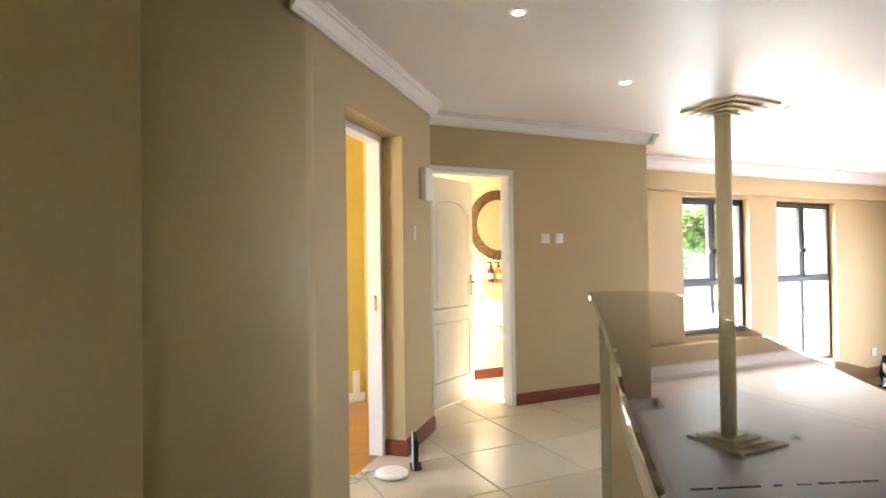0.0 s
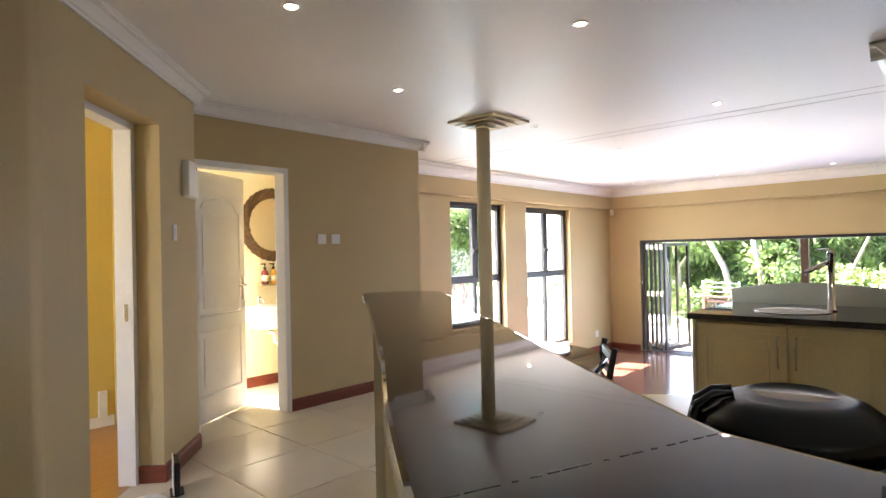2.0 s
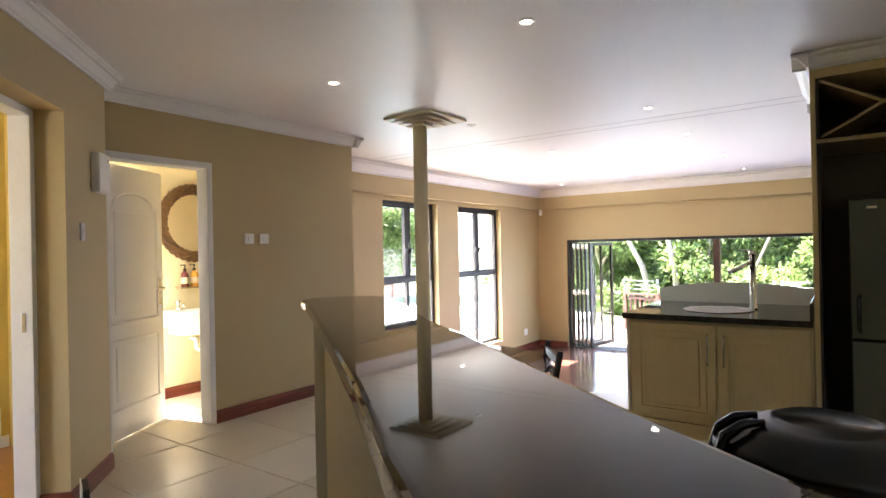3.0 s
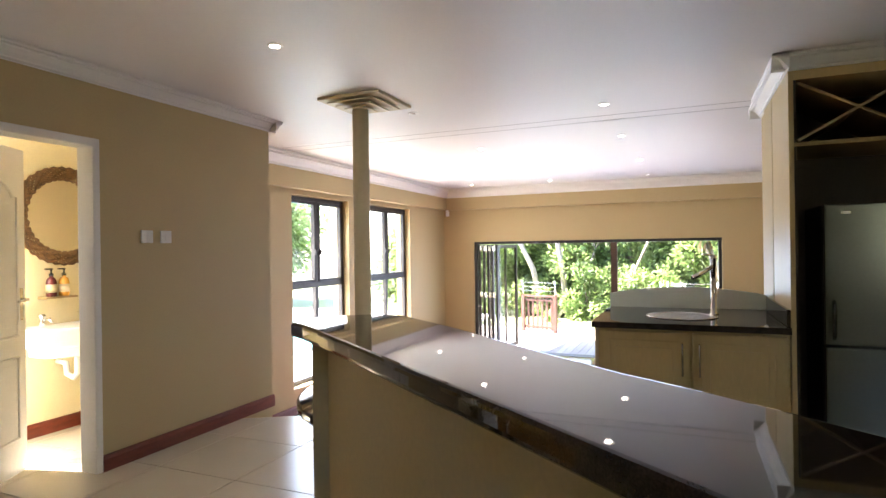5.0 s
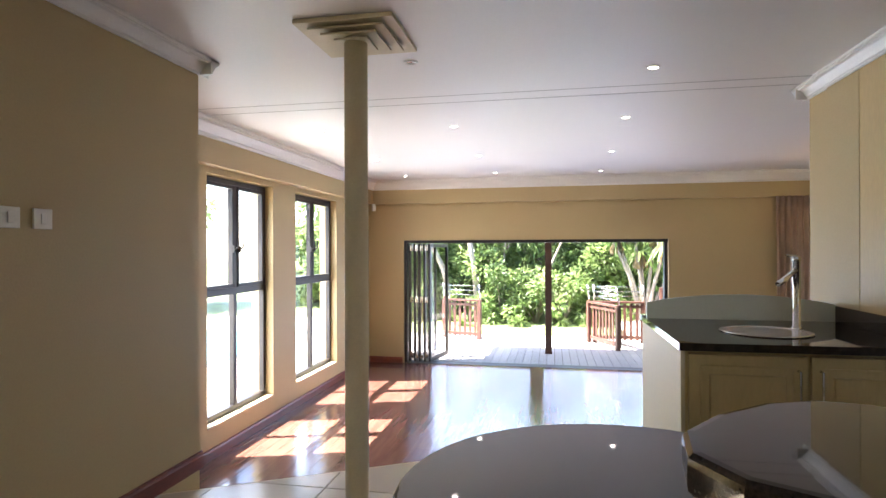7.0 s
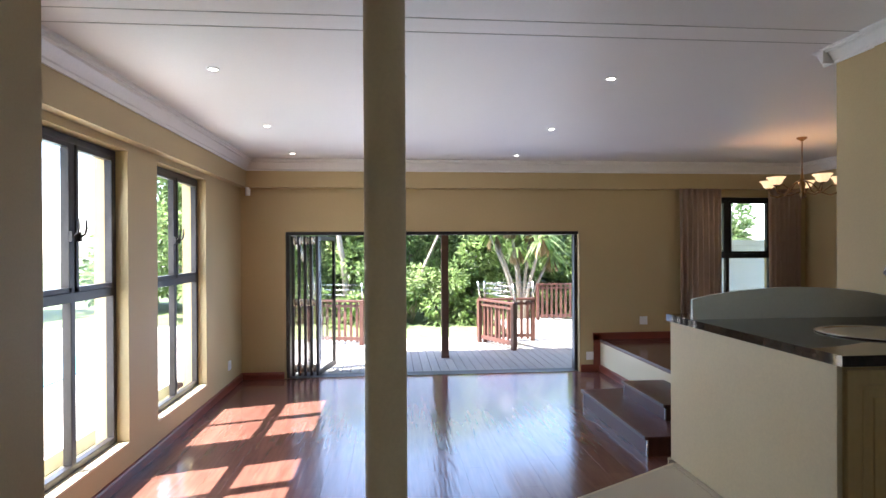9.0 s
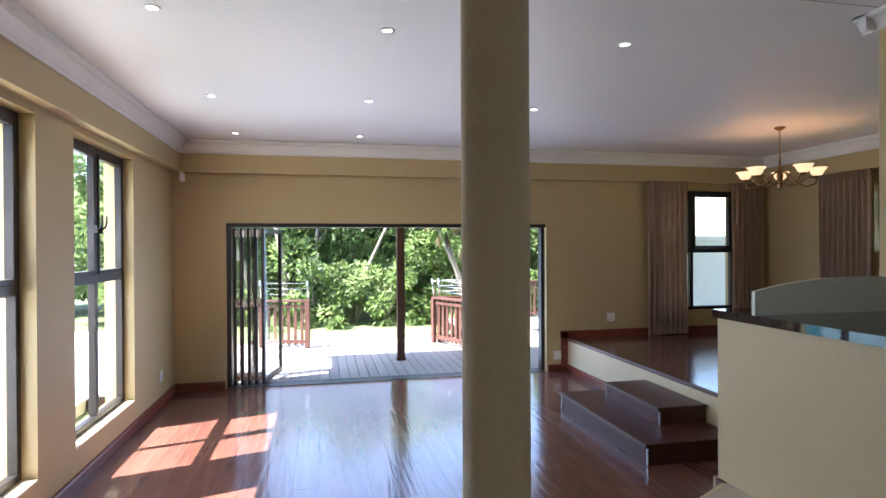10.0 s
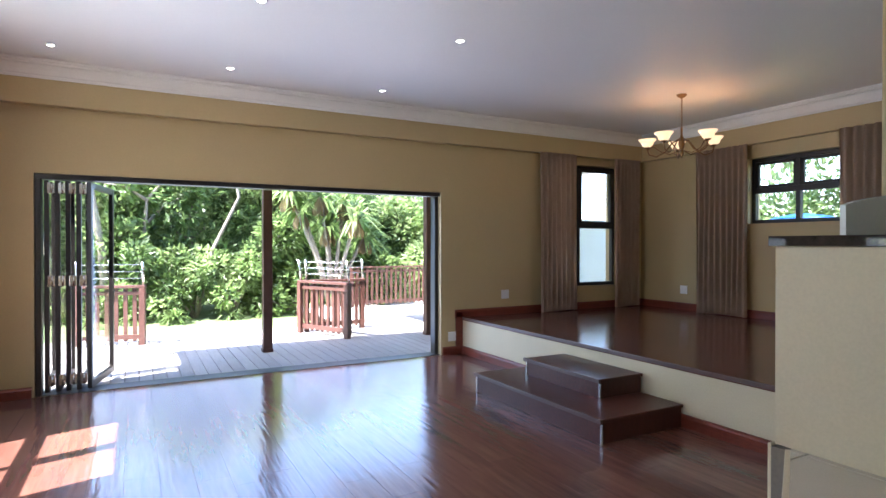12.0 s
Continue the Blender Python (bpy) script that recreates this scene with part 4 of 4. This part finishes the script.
part("stem", lathe(bmesh.new(), [(0.0, 2.12), (0.01, 2.115), (0.012, 2.02), (0.03, 1.98), (0.035, 1.93), (0.018, 1.87), (0.025, 1.82), (0.012, 1.79), (0.0, 1.77)], (cx, cy, 0), 18), BRASS, cl)
for k in range(5):
    a = 2 * pi * k / 5 + 0.5
    ux, uy = cos(a), sin(a)
    arm = part("arm", tube(bmesh.new(), [(cx + ux * q, cy + uy * q, zz) for q, zz in ((0.02, 1.99), (0.10, 1.95), (0.18, 1.85), (0.27, 1.81), (0.35, 1.84), (0.37, 1.90), (0.37, 1.92))], 0.008, 8), BRASS, cl)
    part("arm_scroll", tube(bmesh.new(), [(cx + ux * q - uy * w, cy + uy * q + ux * w, zz) for q, w, zz in ((0.02, 0, 1.86), (0.12, 0.03, 1.82), (0.22, 0.05, 1.86), (0.30, 0.03, 1.93), (0.36, 0.0, 1.90))], 0.006, 8), BRASS, arm)
    part("cup", lathe(bmesh.new(), [(0.012, 0), (0.035, 0.012), (0.032, 0.02)], (cx + ux * 0.37, cy + uy * 0.37, 1.91), 16), BRASS, arm)
    s = part("shade", lathe(bmesh.new(), [(0.03, 0.01), (0.055, 0.03), (0.07, 0.065), (0.10, 0.10), (0.097, 0.10), (0.066, 0.066), (0.05, 0.034), (0.0, 0.016)], (cx + ux * 0.37, cy + uy * 0.37, 1.915), 22), SHADE, cl, "frosted cream glass shade, lit")
    b = lamp("chandelier_bulb", "POINT", 0.17, Matrix.Translation((cx + ux * 0.37, cy + uy * 0.37, 2.03)), (1.0, 0.62, 0.32))
    b.data.shadow_soft_size = 0.04

# ---- curtains ----
def curtain(axis, a, b, at, z0, z1, folds, seed, label):
    rnd = random.Random(seed)
    bm = bmesh.new()
    n, rows_ = folds * 8, 12
    ph = [rnd.uniform(-0.5, 0.5) for _ in range(folds + 1)]
    grid = []
    for j in range(rows_ + 1):
        v = j / rows_
        row = []
        for i in range(n + 1):
            u = i / n
            amp = 0.030 + 0.018 * (1 - v)
            w = amp * sin(2 * pi * folds * u + ph[int(u * folds)] * (1 - v)) + 0.006 * sin(11 * u + 3 * v)
            s = a + (b - a) * (u + 0.012 * sin(9 * u + 2.5 * v) * (1 - v))
            z = z0 + (z1 - z0) * v + (0.006 * sin(5 * u) if j == 0 else 0)
            row.append(bm.verts.new((s, at + w, z) if axis == "x" else (at + w, s, z)))
        grid.append(row)
    for j in range(rows_):
        for i in range(n):
            f = bm.faces.new((grid[j][i], grid[j][i + 1], grid[j + 1][i + 1], grid[j + 1][i]))
            f.smooth = True
    g = bmesh.ops.solidify(bm, geom=bm.faces[:], thickness=0.004)
    return tagged(finish("curtain", bm, CURTAIN), label, "curtain", "dining curtains")
curtain("y", -1.78, -1.13, EAST - 0.12, PLAT + 0.01, 2.095, 8, 1, "mauve-beige floor-length curtain drawn open")
curtain("y", -3.05, -2.52, EAST - 0.12, PLAT + 0.01, 2.095, 7, 2, "mauve-beige floor-length curtain in the corner")
curtain("x", 8.50, 9.25, SOUTH + 0.13, PLAT + 0.01, 2.095, 9, 3, "mauve-beige floor-length curtain beside high window")
curtain("x", 6.55, 7.42, SOUTH + 0.13, PLAT + 0.01, 2.095, 9, 4, "mauve-beige floor-length curtain beside high window")

# ---- platform steps ----
st = thing("step_unit", (7.8, 0.4, LOUNGE), "dark wooden two-step unit against the platform", "steps")
lo = part("lower_step", boxed(6.95, 8.60, 0.07, 0.90, LOUNGE, -0.445, 0.003), STEPW, st)
part("tread", boxed(6.93, 8.62, 0.07, 0.925, -0.445, -0.42, 0.006), STEPW, lo)
part("nosing", boxed(6.925, 8.625, 0.905, 0.93, -0.449, -0.416, 0.005), NOSE, lo)
for x in (6.94, 8.60):
    part("corner_trim", boxed(x - 0.006, x + 0.012, 0.893, 0.906, LOUNGE + 0.005, -0.455, 0.002), STEEL, lo)
hi = part("upper_step", boxed(7.35, 8.30, 0.07, 0.535, -0.42, -0.285, 0.003), STEPW, st)
part("tread", boxed(7.33, 8.32, 0.07, 0.56, -0.285, -0.26, 0.006), STEPW, hi)
part("nosing", boxed(7.325, 8.325, 0.54, 0.565, -0.289, -0.256, 0.005), NOSE, hi)
for x in (7.34, 8.30):
    part("corner_trim", boxed(x - 0.006, x + 0.012, 0.528, 0.541, -0.415, -0.295, 0.002), STEEL, hi)
structure("platform_nosing", boxed(5.5, EAST - 0.02, 0.05, 0.062, PLAT - 0.03, PLAT + 0.003, 0.003), NOSE, "grey edge strip of the platform floor", "trim")

# ---- outdoors ----
DECK = -0.65
structure("ground", boxed(-60, 90, -70, 70, DECK - 0.6, DECK - 0.2), GRASSM, "green lawn and earth around the house", "ground")
structure("terrace_north", boxed(-6.0, 17.0, 6.31, 15.2, DECK - 0.2, DECK - 0.05), PAVE, "pale paved terrace round the pool", "paving")
# unseen slab, added so light bounced through the west window isn't green
structure("bounce_slab_west", boxed(-14.0, -2.62, -8.0, 6.3, DECK - 0.2, DECK - 0.06), PAVE, "unseen pale slab added to bounce light into the kitchen", "paving")
structure("pool", boxed(7.0, 14.0, 8.0, 11.5, DECK - 0.05, DECK - 0.03), POOL, "blue swimming pool", "water")
structure("deck_joists", prism(bmesh.new(), [(EAST + 0.27, -6.0), (17.6, -6.0), (17.6, 0.45), (14.1, 0.45), (14.1, 6.3), (EAST + 0.27, 6.3)], DECK - 0.2, DECK - 0.056), GAP, "dark framing under the deck", "deck")

def post(x, y, name, h, label):
    p = thing(name, (x, y, DECK), label, "post")
    part("post", boxed(x - 0.06, x + 0.06, y - 0.06, y + 0.06, DECK, h, 0.006), POSTW, p)
    part("shoe", boxed(x - 0.068, x + 0.068, y - 0.068, y + 0.068, DECK, DECK + 0.05, 0.004), POSTW, p)
post(11.92, 2.21, "veranda_post", 2.2, "red-brown timber veranda post on the deck")
post(12.22, -0.40, "veranda_post", 2.2, "red-brown timber veranda post by the corner")
vr = thing("veranda_roof", (11.5, 0, 2.2), "timber boarded veranda roof over the deck", "roof")
part("boards", boxed(EAST + 0.27, 12.05, 0.8, 5.1, 2.36, 2.42), ROOFM, vr)
part("boards", boxed(EAST + 0.27, 14.2, -5.0, 0.8, 2.36, 2.42), ROOFM, vr)
part("beam", boxed(11.85, 12.0, -5.0, 5.1, 2.2, 2.36, 0.006), POSTW, vr)

def railing(pts, label, top=0.22, wires=True):
    r = thing("deck_railing", (pts[0][0], pts[0][1], DECK), label, "railing", "deck railings")
    for (x0, y0), (x1, y1) in zip(pts, pts[1:]):
        ln = hypot(x1 - x0, y1 - y0)
        m = Matrix.Translation((x0, y0, 0)) @ Matrix.Rotation(atan2(y1 - y0, x1 - x0), 4, "Z")
        part("top_rail", boxed(0, ln, -0.05, 0.05, top - 0.04, top, 0.006, m), RAILW, r)
        part("middle_rail", boxed(0, ln, -0.02, 0.02, top - 0.14, top - 0.09, 0.004, m), RAILW, r)
        part("bottom_rail", boxed(0, ln, -0.02, 0.02, DECK + 0.08, DECK + 0.15, 0.004, m), RAILW, r)
        k = max(2, int(ln / 0.125))
        for i in range(k + 1):
            x = 0.03 + (ln - 0.06) * i / k
            part("baluster", boxed(x - 0.028, x + 0.028, -0.032, -0.012, DECK + 0.05, top - 0.05, 0.003, m), RAILW, r)
        for x in (0.04, ln - 0.04):
            part("rail_post", boxed(x - 0.04, x + 0.04, -0.012, 0.06, DECK, top - 0.04, 0.004, m), RAILW, r)
        if wires:
            for x in (0.03, ln - 0.03):
                part("stay", tube(bmesh.new(), [m @ Vector((x, 0, top)), m @ Vector((x, 0.05, top + 0.34))], 0.018, 8), STEEL, r, "pale metal stay")
            for h in (0.10, 0.20, 0.30):
                part("wire", tube(bmesh.new(), [m @ Vector((0.03, h * 0.15, top + h)), m @ Vector((ln - 0.03, h * 0.15, top + h))], 0.006, 6), STEEL, r, "pale wire")
railing([(13.35, 3.66), (13.6, 4.55)], "red-brown slatted deck railing with wires above")
railing([(12.40, 0.86), (13.45, 1.38)], "red-brown slatted deck gate standing open")
railing([(13.45, 1.30), (13.42, 0.25)], "red-brown slatted deck railing with wires above")
railing([(16.6, -0.6), (16.6, -3.6)], "red-brown slatted railing at the far deck edge", 0.30, False)
railing([(3.0, 12.9), (9.0, 13.1)], "dark slatted pool fence", 0.30, False)
railing([(9.2, 13.1), (15.0, 13.0)], "dark slatted pool fence", 0.30, False)

# outbuilding seen from the dining window, tarpaulin seen from the high window
ob_ = thing("outbuilding", (15.0, -6.5, DECK), "low white plastered outbuilding with a flat parapet", "building")
part("wall", boxed(13.6, 17.0, -8.0, -3.4, DECK - 0.2, 1.25), PLASTER, ob_)
part("parapet", boxed(13.55, 17.05, -8.05, -3.35, 1.25, 1.37, 0.01), PLASTER, ob_)
part("chimney", boxed(14.0, 14.4, -4.3, -3.9, 1.37, 2.3, 0.01), PLASTER, ob_)
tp = thing("tarpaulin", (8.2, -6.5, 0), "blue tarpaulin over a low frame", "tarpaulin")
bm = bmesh.new()
g = [[bm.verts.new((7.0 + 0.25 * i, -6.6 + 0.22 * j, 1.12 + 0.16 * sin(0.5 * i) * cos(0.8 * j) - 0.05 * j * (j - 5) * 0.2)) for i in range(13)] for j in range(6)]
for j in range(5):
    for i in range(12):
        bm.faces.new((g[j][i], g[j][i + 1], g[j + 1][i + 1], g[j + 1][i])).smooth = True
bmesh.ops.solidify(bm, geom=bm.faces[:], thickness=0.01)
part("sheet", bm, BLUE, tp)
for x in (7.2, 9.6):
    for y in (-6.4, -5.7):
        part("pole", tube(bmesh.new(), [(x, y, DECK - 0.2), (x, y, 1.05)], 0.025, 8), STEEL, tp)

# ---- planting ----
def leaves(rnd, blobs, count, size, long=2.2):
    """Many small bent leaves scattered through a set of rounded clumps (x, y, z, radius)."""
    co, fa = [], []
    tot = sum(b[3] ** 2 for b in blobs)
    for b in blobs:
        for _ in range(int(count * b[3] ** 2 / tot)):
            d = Vector((rnd.gauss(0, 1), rnd.gauss(0, 1), rnd.gauss(0, 0.85))).normalized()
            p = Vector(b[:3]) + d * b[3] * rnd.uniform(0.45, 1.08) ** 0.7
            ax = (d + Vector((rnd.uniform(-1, 1), rnd.uniform(-1, 1), rnd.uniform(-1.0, 0.5)))).normalized()
            sd = ax.orthogonal().normalized()
            sd = (Matrix.Rotation(rnd.uniform(0, 6.28), 3, ax) @ sd)
            s = size * rnd.uniform(0.6, 1.35)
            up = ax.cross(sd) * s * 0.25
            n = len(co)
            co += [p, p + ax * s * long * 0.5 + sd * s * 0.5 - up, p + ax * s * long, p + ax * s * long * 0.5 - sd * s * 0.5 - up]
            fa += [(n, n + 1, n + 2), (n, n + 2, n + 3)]
    return co, fa

def leaf_part(name, co, fa, mat, parent):
    me = bpy.data.meshes.new(name)
    me.from_pydata([tuple(c) for c in co], [], fa)
    me.materials.append(mat)
    ob = new(name, me)
    ob.parent = parent
    ob.matrix_parent_inverse = Matrix.Translation(-parent.location)
    return ob

def tree(x, y, h, spread, seed, count, size, label, trunk=0.11, low=0.35):
    rnd = random.Random(seed)
    g = DECK - 0.2
    t = thing("tree", (x, y, g), label, "tree", "garden trees")
    bm = bmesh.new()
    lean = rnd.uniform(-0.5, 0.5)
    spine = [Vector((x + lean * k / 5 * 1.2 + rnd.uniform(-0.08, 0.08), y + rnd.uniform(-0.12, 0.12), g - 0.1 + h * 0.75 * k / 5)) for k in range(6)]
    tube(bm, spine, [trunk * (1 - 0.13 * k) for k in range(6)], 9)
    blobs = []
    for k in range(10):
        b = spine[1 + k % 5]
        a = rnd.uniform(0, 6.28)
        e = b + Vector((cos(a) * spread * rnd.uniform(0.4, 1), sin(a) * spread * rnd.uniform(0.4, 1), h * rnd.uniform(0.05, 0.3)))
        tube(bm, [b, (b + e) / 2 + Vector((0, 0, 0.12)), e], [trunk * 0.5, trunk * 0.32, trunk * 0.12], 6)
        blobs.append((e.x, e.y, max(e.z, g + h * low), spread * rnd.uniform(0.35, 0.6)))
    for _ in range(7):
        blobs.append((x + rnd.uniform(-1, 1) * spread, y + rnd.uniform(-1, 1) * spread, g + h * rnd.uniform(low, 1.0), spread * rnd.uniform(0.3, 0.55)))
    part("trunk", bm, BARK, t)
    third = len(blobs) // 3
    for q in range(3):
        co, fa = leaves(rnd, blobs[q::3], count // 3, size)
        leaf_part("crown", co, fa, LEAF[q], t)
    return t

def shrub(x, y, h, r, seed, count, size, label, mats):
    rnd = random.Random(seed)
    g = DECK - 0.2
    t = thing("shrub", (x, y, g), label, "shrub", "garden shrubs")
    blobs = [(x + rnd.uniform(-r, r), y + rnd.uniform(-r, r), g + h * rnd.uniform(0.15, 0.9), r * rnd.uniform(0.35, 0.6)) for _ in range(9)]
    bm = bmesh.new()
    for b in blobs[:6]:
        tube(bm, [(x, y, g - 0.05), ((x + b[0]) / 2, (y + b[1]) / 2, g + h * 0.35), b[:3]], [0.035, 0.025, 0.01], 6)
    part("stem", bm, BARK, t)
    for q, mt in enumerate(mats):
        co, fa = leaves(rnd, blobs[q::len(mats)], count // len(mats), size)
        leaf_part("foliage", co, fa, mt, t)

GT = "leafy green garden tree with pale trunk"
rnd = random.Random(3)
for i in range(13):
    tree(19.0 + rnd.uniform(-0.6, 1.4), -6.5 + 1.25 * i + rnd.uniform(-0.3, 0.3), rnd.uniform(2.6, 3.5) if i < 7 else rnd.uniform(3.0, 4.6), rnd.uniform(1.0, 1.4), 20 + i, 8000, 0.085, GT, 0.09, 0.22)
for i in range(2, 9):
    tree(23.0 + rnd.uniform(-0.5, 1.5), -9.0 + 2.6 * i, rnd.uniform(3.0, 4.3), 1.7, 50 + i, 6000, 0.15, "taller leafy green tree at the back", 0.14, 0.3)
for i in range(13):
    shrub(17.9 + rnd.uniform(-0.3, 0.5), -5.0 + 0.95 * i + rnd.uniform(-0.2, 0.2), rnd.uniform(0.7, 1.7), rnd.uniform(0.5, 0.8), 80 + i, 1700, 0.07, "low green shrub at the lawn edge", [LEAF[i % 3], LEAF[(i + 1) % 3]])
for i in range(10):
    tree(1.0 + 2.2 * i + rnd.uniform(-0.5, 0.5), 16.5 + rnd.uniform(-0.6, 1.5), rnd.uniform(4.5, 7.0), 1.7, 110 + i, 4500, 0.13, "leafy green tree beyond the pool", 0.11, 0.2)
for i in range(4):
    tree(6.0 + 1.6 * i, -8.8, 5.5, 1.5, 140 + i, 5000, 0.08, "leafy green tree behind the house", 0.1, 0.25)

# spiky palm-like tree and aloe clumps
def spiky(x, y, heads, seed, ln, label, name="dracaena"):
    rnd = random.Random(seed)
    g = DECK - 0.2
    t = thing(name, (x, y, g), label, "plant")
    bm = bmesh.new()
    for dx, dy, h in heads:
        if h > 0.4:
            tube(bm, [(x, y, g - 0.05), (x + dx * 0.4, y + dy * 0.4, g + h * 0.5), (x + dx, y + dy, g + h)], [0.065, 0.05, 0.04], 8)
    if bm.verts:
        part("trunk", bm, BARK, t)
    else:
        bm.free()
    for dx, dy, h in heads:
        co, fa = [], []
        c = Vector((x + dx, y + dy, g + h))
        for _ in range(70):
            a, el = rnd.uniform(0, 6.28), rnd.uniform(-0.5, 1.3)
            d = Vector((cos(a) * cos(el), sin(a) * cos(el), sin(el)))
            sd = Vector((-sin(a), cos(a), 0)) * 0.035 * ln / 0.7
            L2 = ln * rnd.uniform(0.7, 1.1)
            p1, p2 = c + d * L2 * 0.5, c + d * L2 + Vector((0, 0, -0.35 * L2))
            n = len(co)
            co += [c - sd * 0.5, c + sd * 0.5, p1 + sd, p1 - sd, p2]
            fa += [(n, n + 1, n + 2, n + 3), (n + 3, n + 2, n + 4)]
        leaf_part("leaf_head", co, fa, LEAF[1 + rnd.randrange(2)], t)
        if h > 1.2:
            co, fa = [], []
            for _ in range(30):
                a = rnd.uniform(0, 6.28)
                n = len(co)
                d = Vector((cos(a), sin(a), 0))
                co += [c + d * 0.04, c + d * 0.2 + Vector((0, 0, -0.35)), c + d * 0.16 + Vector((-sin(a) * 0.05, cos(a) * 0.05, -0.5))]
                fa += [(n, n + 1, n + 2)]
            leaf_part("dry_skirt", co, fa, DRYLEAF, t)
spiky(17.0, -0.3, [(0.1, 0.1, 2.1), (0.2, 0.7, 2.5), (-0.2, -0.5, 2.3), (0.3, -0.9, 1.9), (0, 0.3, 2.8), (0.1, -0.3, 2.7), (0.2, 1.0, 2.9)], 5, 0.8, "palm-like tree with spiky leaf heads and pale trunks", "palm")
for i in range(8):
    spiky(17.2 + rnd.uniform(-0.3, 0.3), -1.5 + 0.9 * i + rnd.uniform(-0.2, 0.2), [(0, 0, 0.1)], 200 + i, 0.5, "spiky green clump at the lawn edge", "aloe")
# leaning pale bare trunks
for k, (y0, y1) in enumerate(((5.0, 5.9), (4.3, 4.6), (2.6, 1.7))):
    bt = thing("bare_trunk", (18.0, y0, DECK - 0.2), "pale leaning bare tree trunk among shrubs", "tree trunk")
    part("trunk", tube(bmesh.new(), [(18.0, y0, DECK - 0.25), (17.9, y0 * 0.6 + y1 * 0.4, 0.7), (17.7, y1, 1.9), (17.8, y1 + 0.3, 3.6)], [(0.10, 0.10, 0.05)[k] * q for q in (1.0, 0.85, 0.65, 0.4)], 9), BARK, bt)

# ---- pieces: tiles, planks, deck boards ----
def clip(poly, a, b):
    """Keep the part of a convex outline to the right of the line a to b."""
    res = []
    side = lambda p: (b[0] - a[0]) * (p[1] - a[1]) - (b[1] - a[1]) * (p[0] - a[0])
    for i, p in enumerate(poly):
        q = poly[(i + 1) % len(poly)]
        sp_, sq = side(p), side(q)
        if sp_ <= 0:
            res.append(p)
        if sp_ * sq < 0:
            k = sp_ / (sp_ - sq)
            res.append((p[0] + k * (q[0] - p[0]), p[1] + k * (q[1] - p[1])))
    return res

def slab_mesh(name, outline, z0, z1, mat, inset=0.003):
    cx = sum(p[0] for p in outline) / len(outline)
    cy = sum(p[1] for p in outline) / len(outline)
    n = len(outline)
    sh = lambda p: (p[0] + (inset if p[0] < cx else -inset), p[1] + (inset if p[1] < cy else -inset))
    v = [(*p, z0) for p in outline] + [(*p, z1 - inset * 0.5) for p in outline] + [(*sh(p), z1) for p in outline]
    f = [tuple(range(2 * n, 3 * n))]
    for lv in (0, n):
        f += [(lv + i, lv + (i + 1) % n, lv + n + (i + 1) % n, lv + n + i) for i in range(n)]
    me = bpy.data.meshes.new(name)
    me.from_pydata(v, [], f)
    me.materials.append(mat)
    return me

tiles = structure("floor_tiles", boxed(-2.45, 3.7, SOUTH, 4.2, -0.0125, -0.0115), GROUT, "large square beige ceramic floor tiles", "floor")
SZ, GR = 0.618, 0.006
shared = {}
for i in range(-7, 7):
    for j in range(-10, 5):
        x0, y0 = 1.515 + SZ * i, 2.765 + SZ * j
        o = [(x0, y0), (x0 + SZ - GR, y0), (x0 + SZ - GR, y0 + SZ - GR), (x0, y0 + SZ - GR)]
        if x0 < -2.5 or y0 + SZ < SOUTH:
            continue
        o2 = clip(clip(o, (TA.x, TA.y), (TB.x, TB.y)), (5.36, 5.0), (5.36, -5.0))
        if len(o2) < 3:
            continue
        if o2 == o:
            if "t" not in shared:
                shared["t"] = slab_mesh("tile", [(0, 0), (SZ - GR, 0), (SZ - GR, SZ - GR), (0, SZ - GR)], -0.012, 0.0, TILE)
            ob = new("tile", shared["t"])
            ob.location = (x0, y0, 0)
        else:
            ob = new("tile", slab_mesh("tile", o2, -0.012, 0.0, TILE))
        ob.parent = tiles

W, LN = 0.19, 1.25
pm = slab_mesh("plank", [(0, 0), (LN - 0.0008, 0), (LN - 0.0008, W - 0.0008), (0, W - 0.0008)], LOUNGE - 0.006, LOUNGE, PLANK, 0.0006)
rnd = random.Random(9)
for j in range(28):
    y0 = 0.05 + W * j
    if y0 + W > NORTH + 0.15:
        continue
    off = rnd.uniform(0, LN)
    x = 4.0 - off
    while x < EAST:
        x1 = min(x + LN, EAST + 0.02)
        y1 = min(y0 + W, NORTH)
        if x1 < x + LN or y1 < y0 + W:
            ob = new("plank", slab_mesh("plank", [(x, y0), (x1 - 0.002, y0), (x1 - 0.002, y1 - 0.002), (x, y1 - 0.002)], LOUNGE - 0.006, LOUNGE, PLANK, 0.0006))
        else:
            ob = new("plank", pm)
            ob.location = (x, y0, 0)
        ob.parent = lounge_floor
        x += LN

deck = structure("deck", boxed(EAST + 0.28, 14.08, -5.9, 6.2, DECK - 0.055, DECK - 0.035), GAP, "weathered grey timber deck boards", "deck")
dm = slab_mesh("deck_board", [(0, 0), (3.5, 0), (3.5, 0.13), (0, 0.13)], DECK - 0.03, DECK, DECKW, 0.004)
for j in range(88):
    for i in range(2 if j < 46 else 1):
        ob = new("deck_board", dm)
        ob.location = (EAST + 0.28 + 3.506 * i, -5.9 + 0.138 * j, 0)
        ob.parent = deck
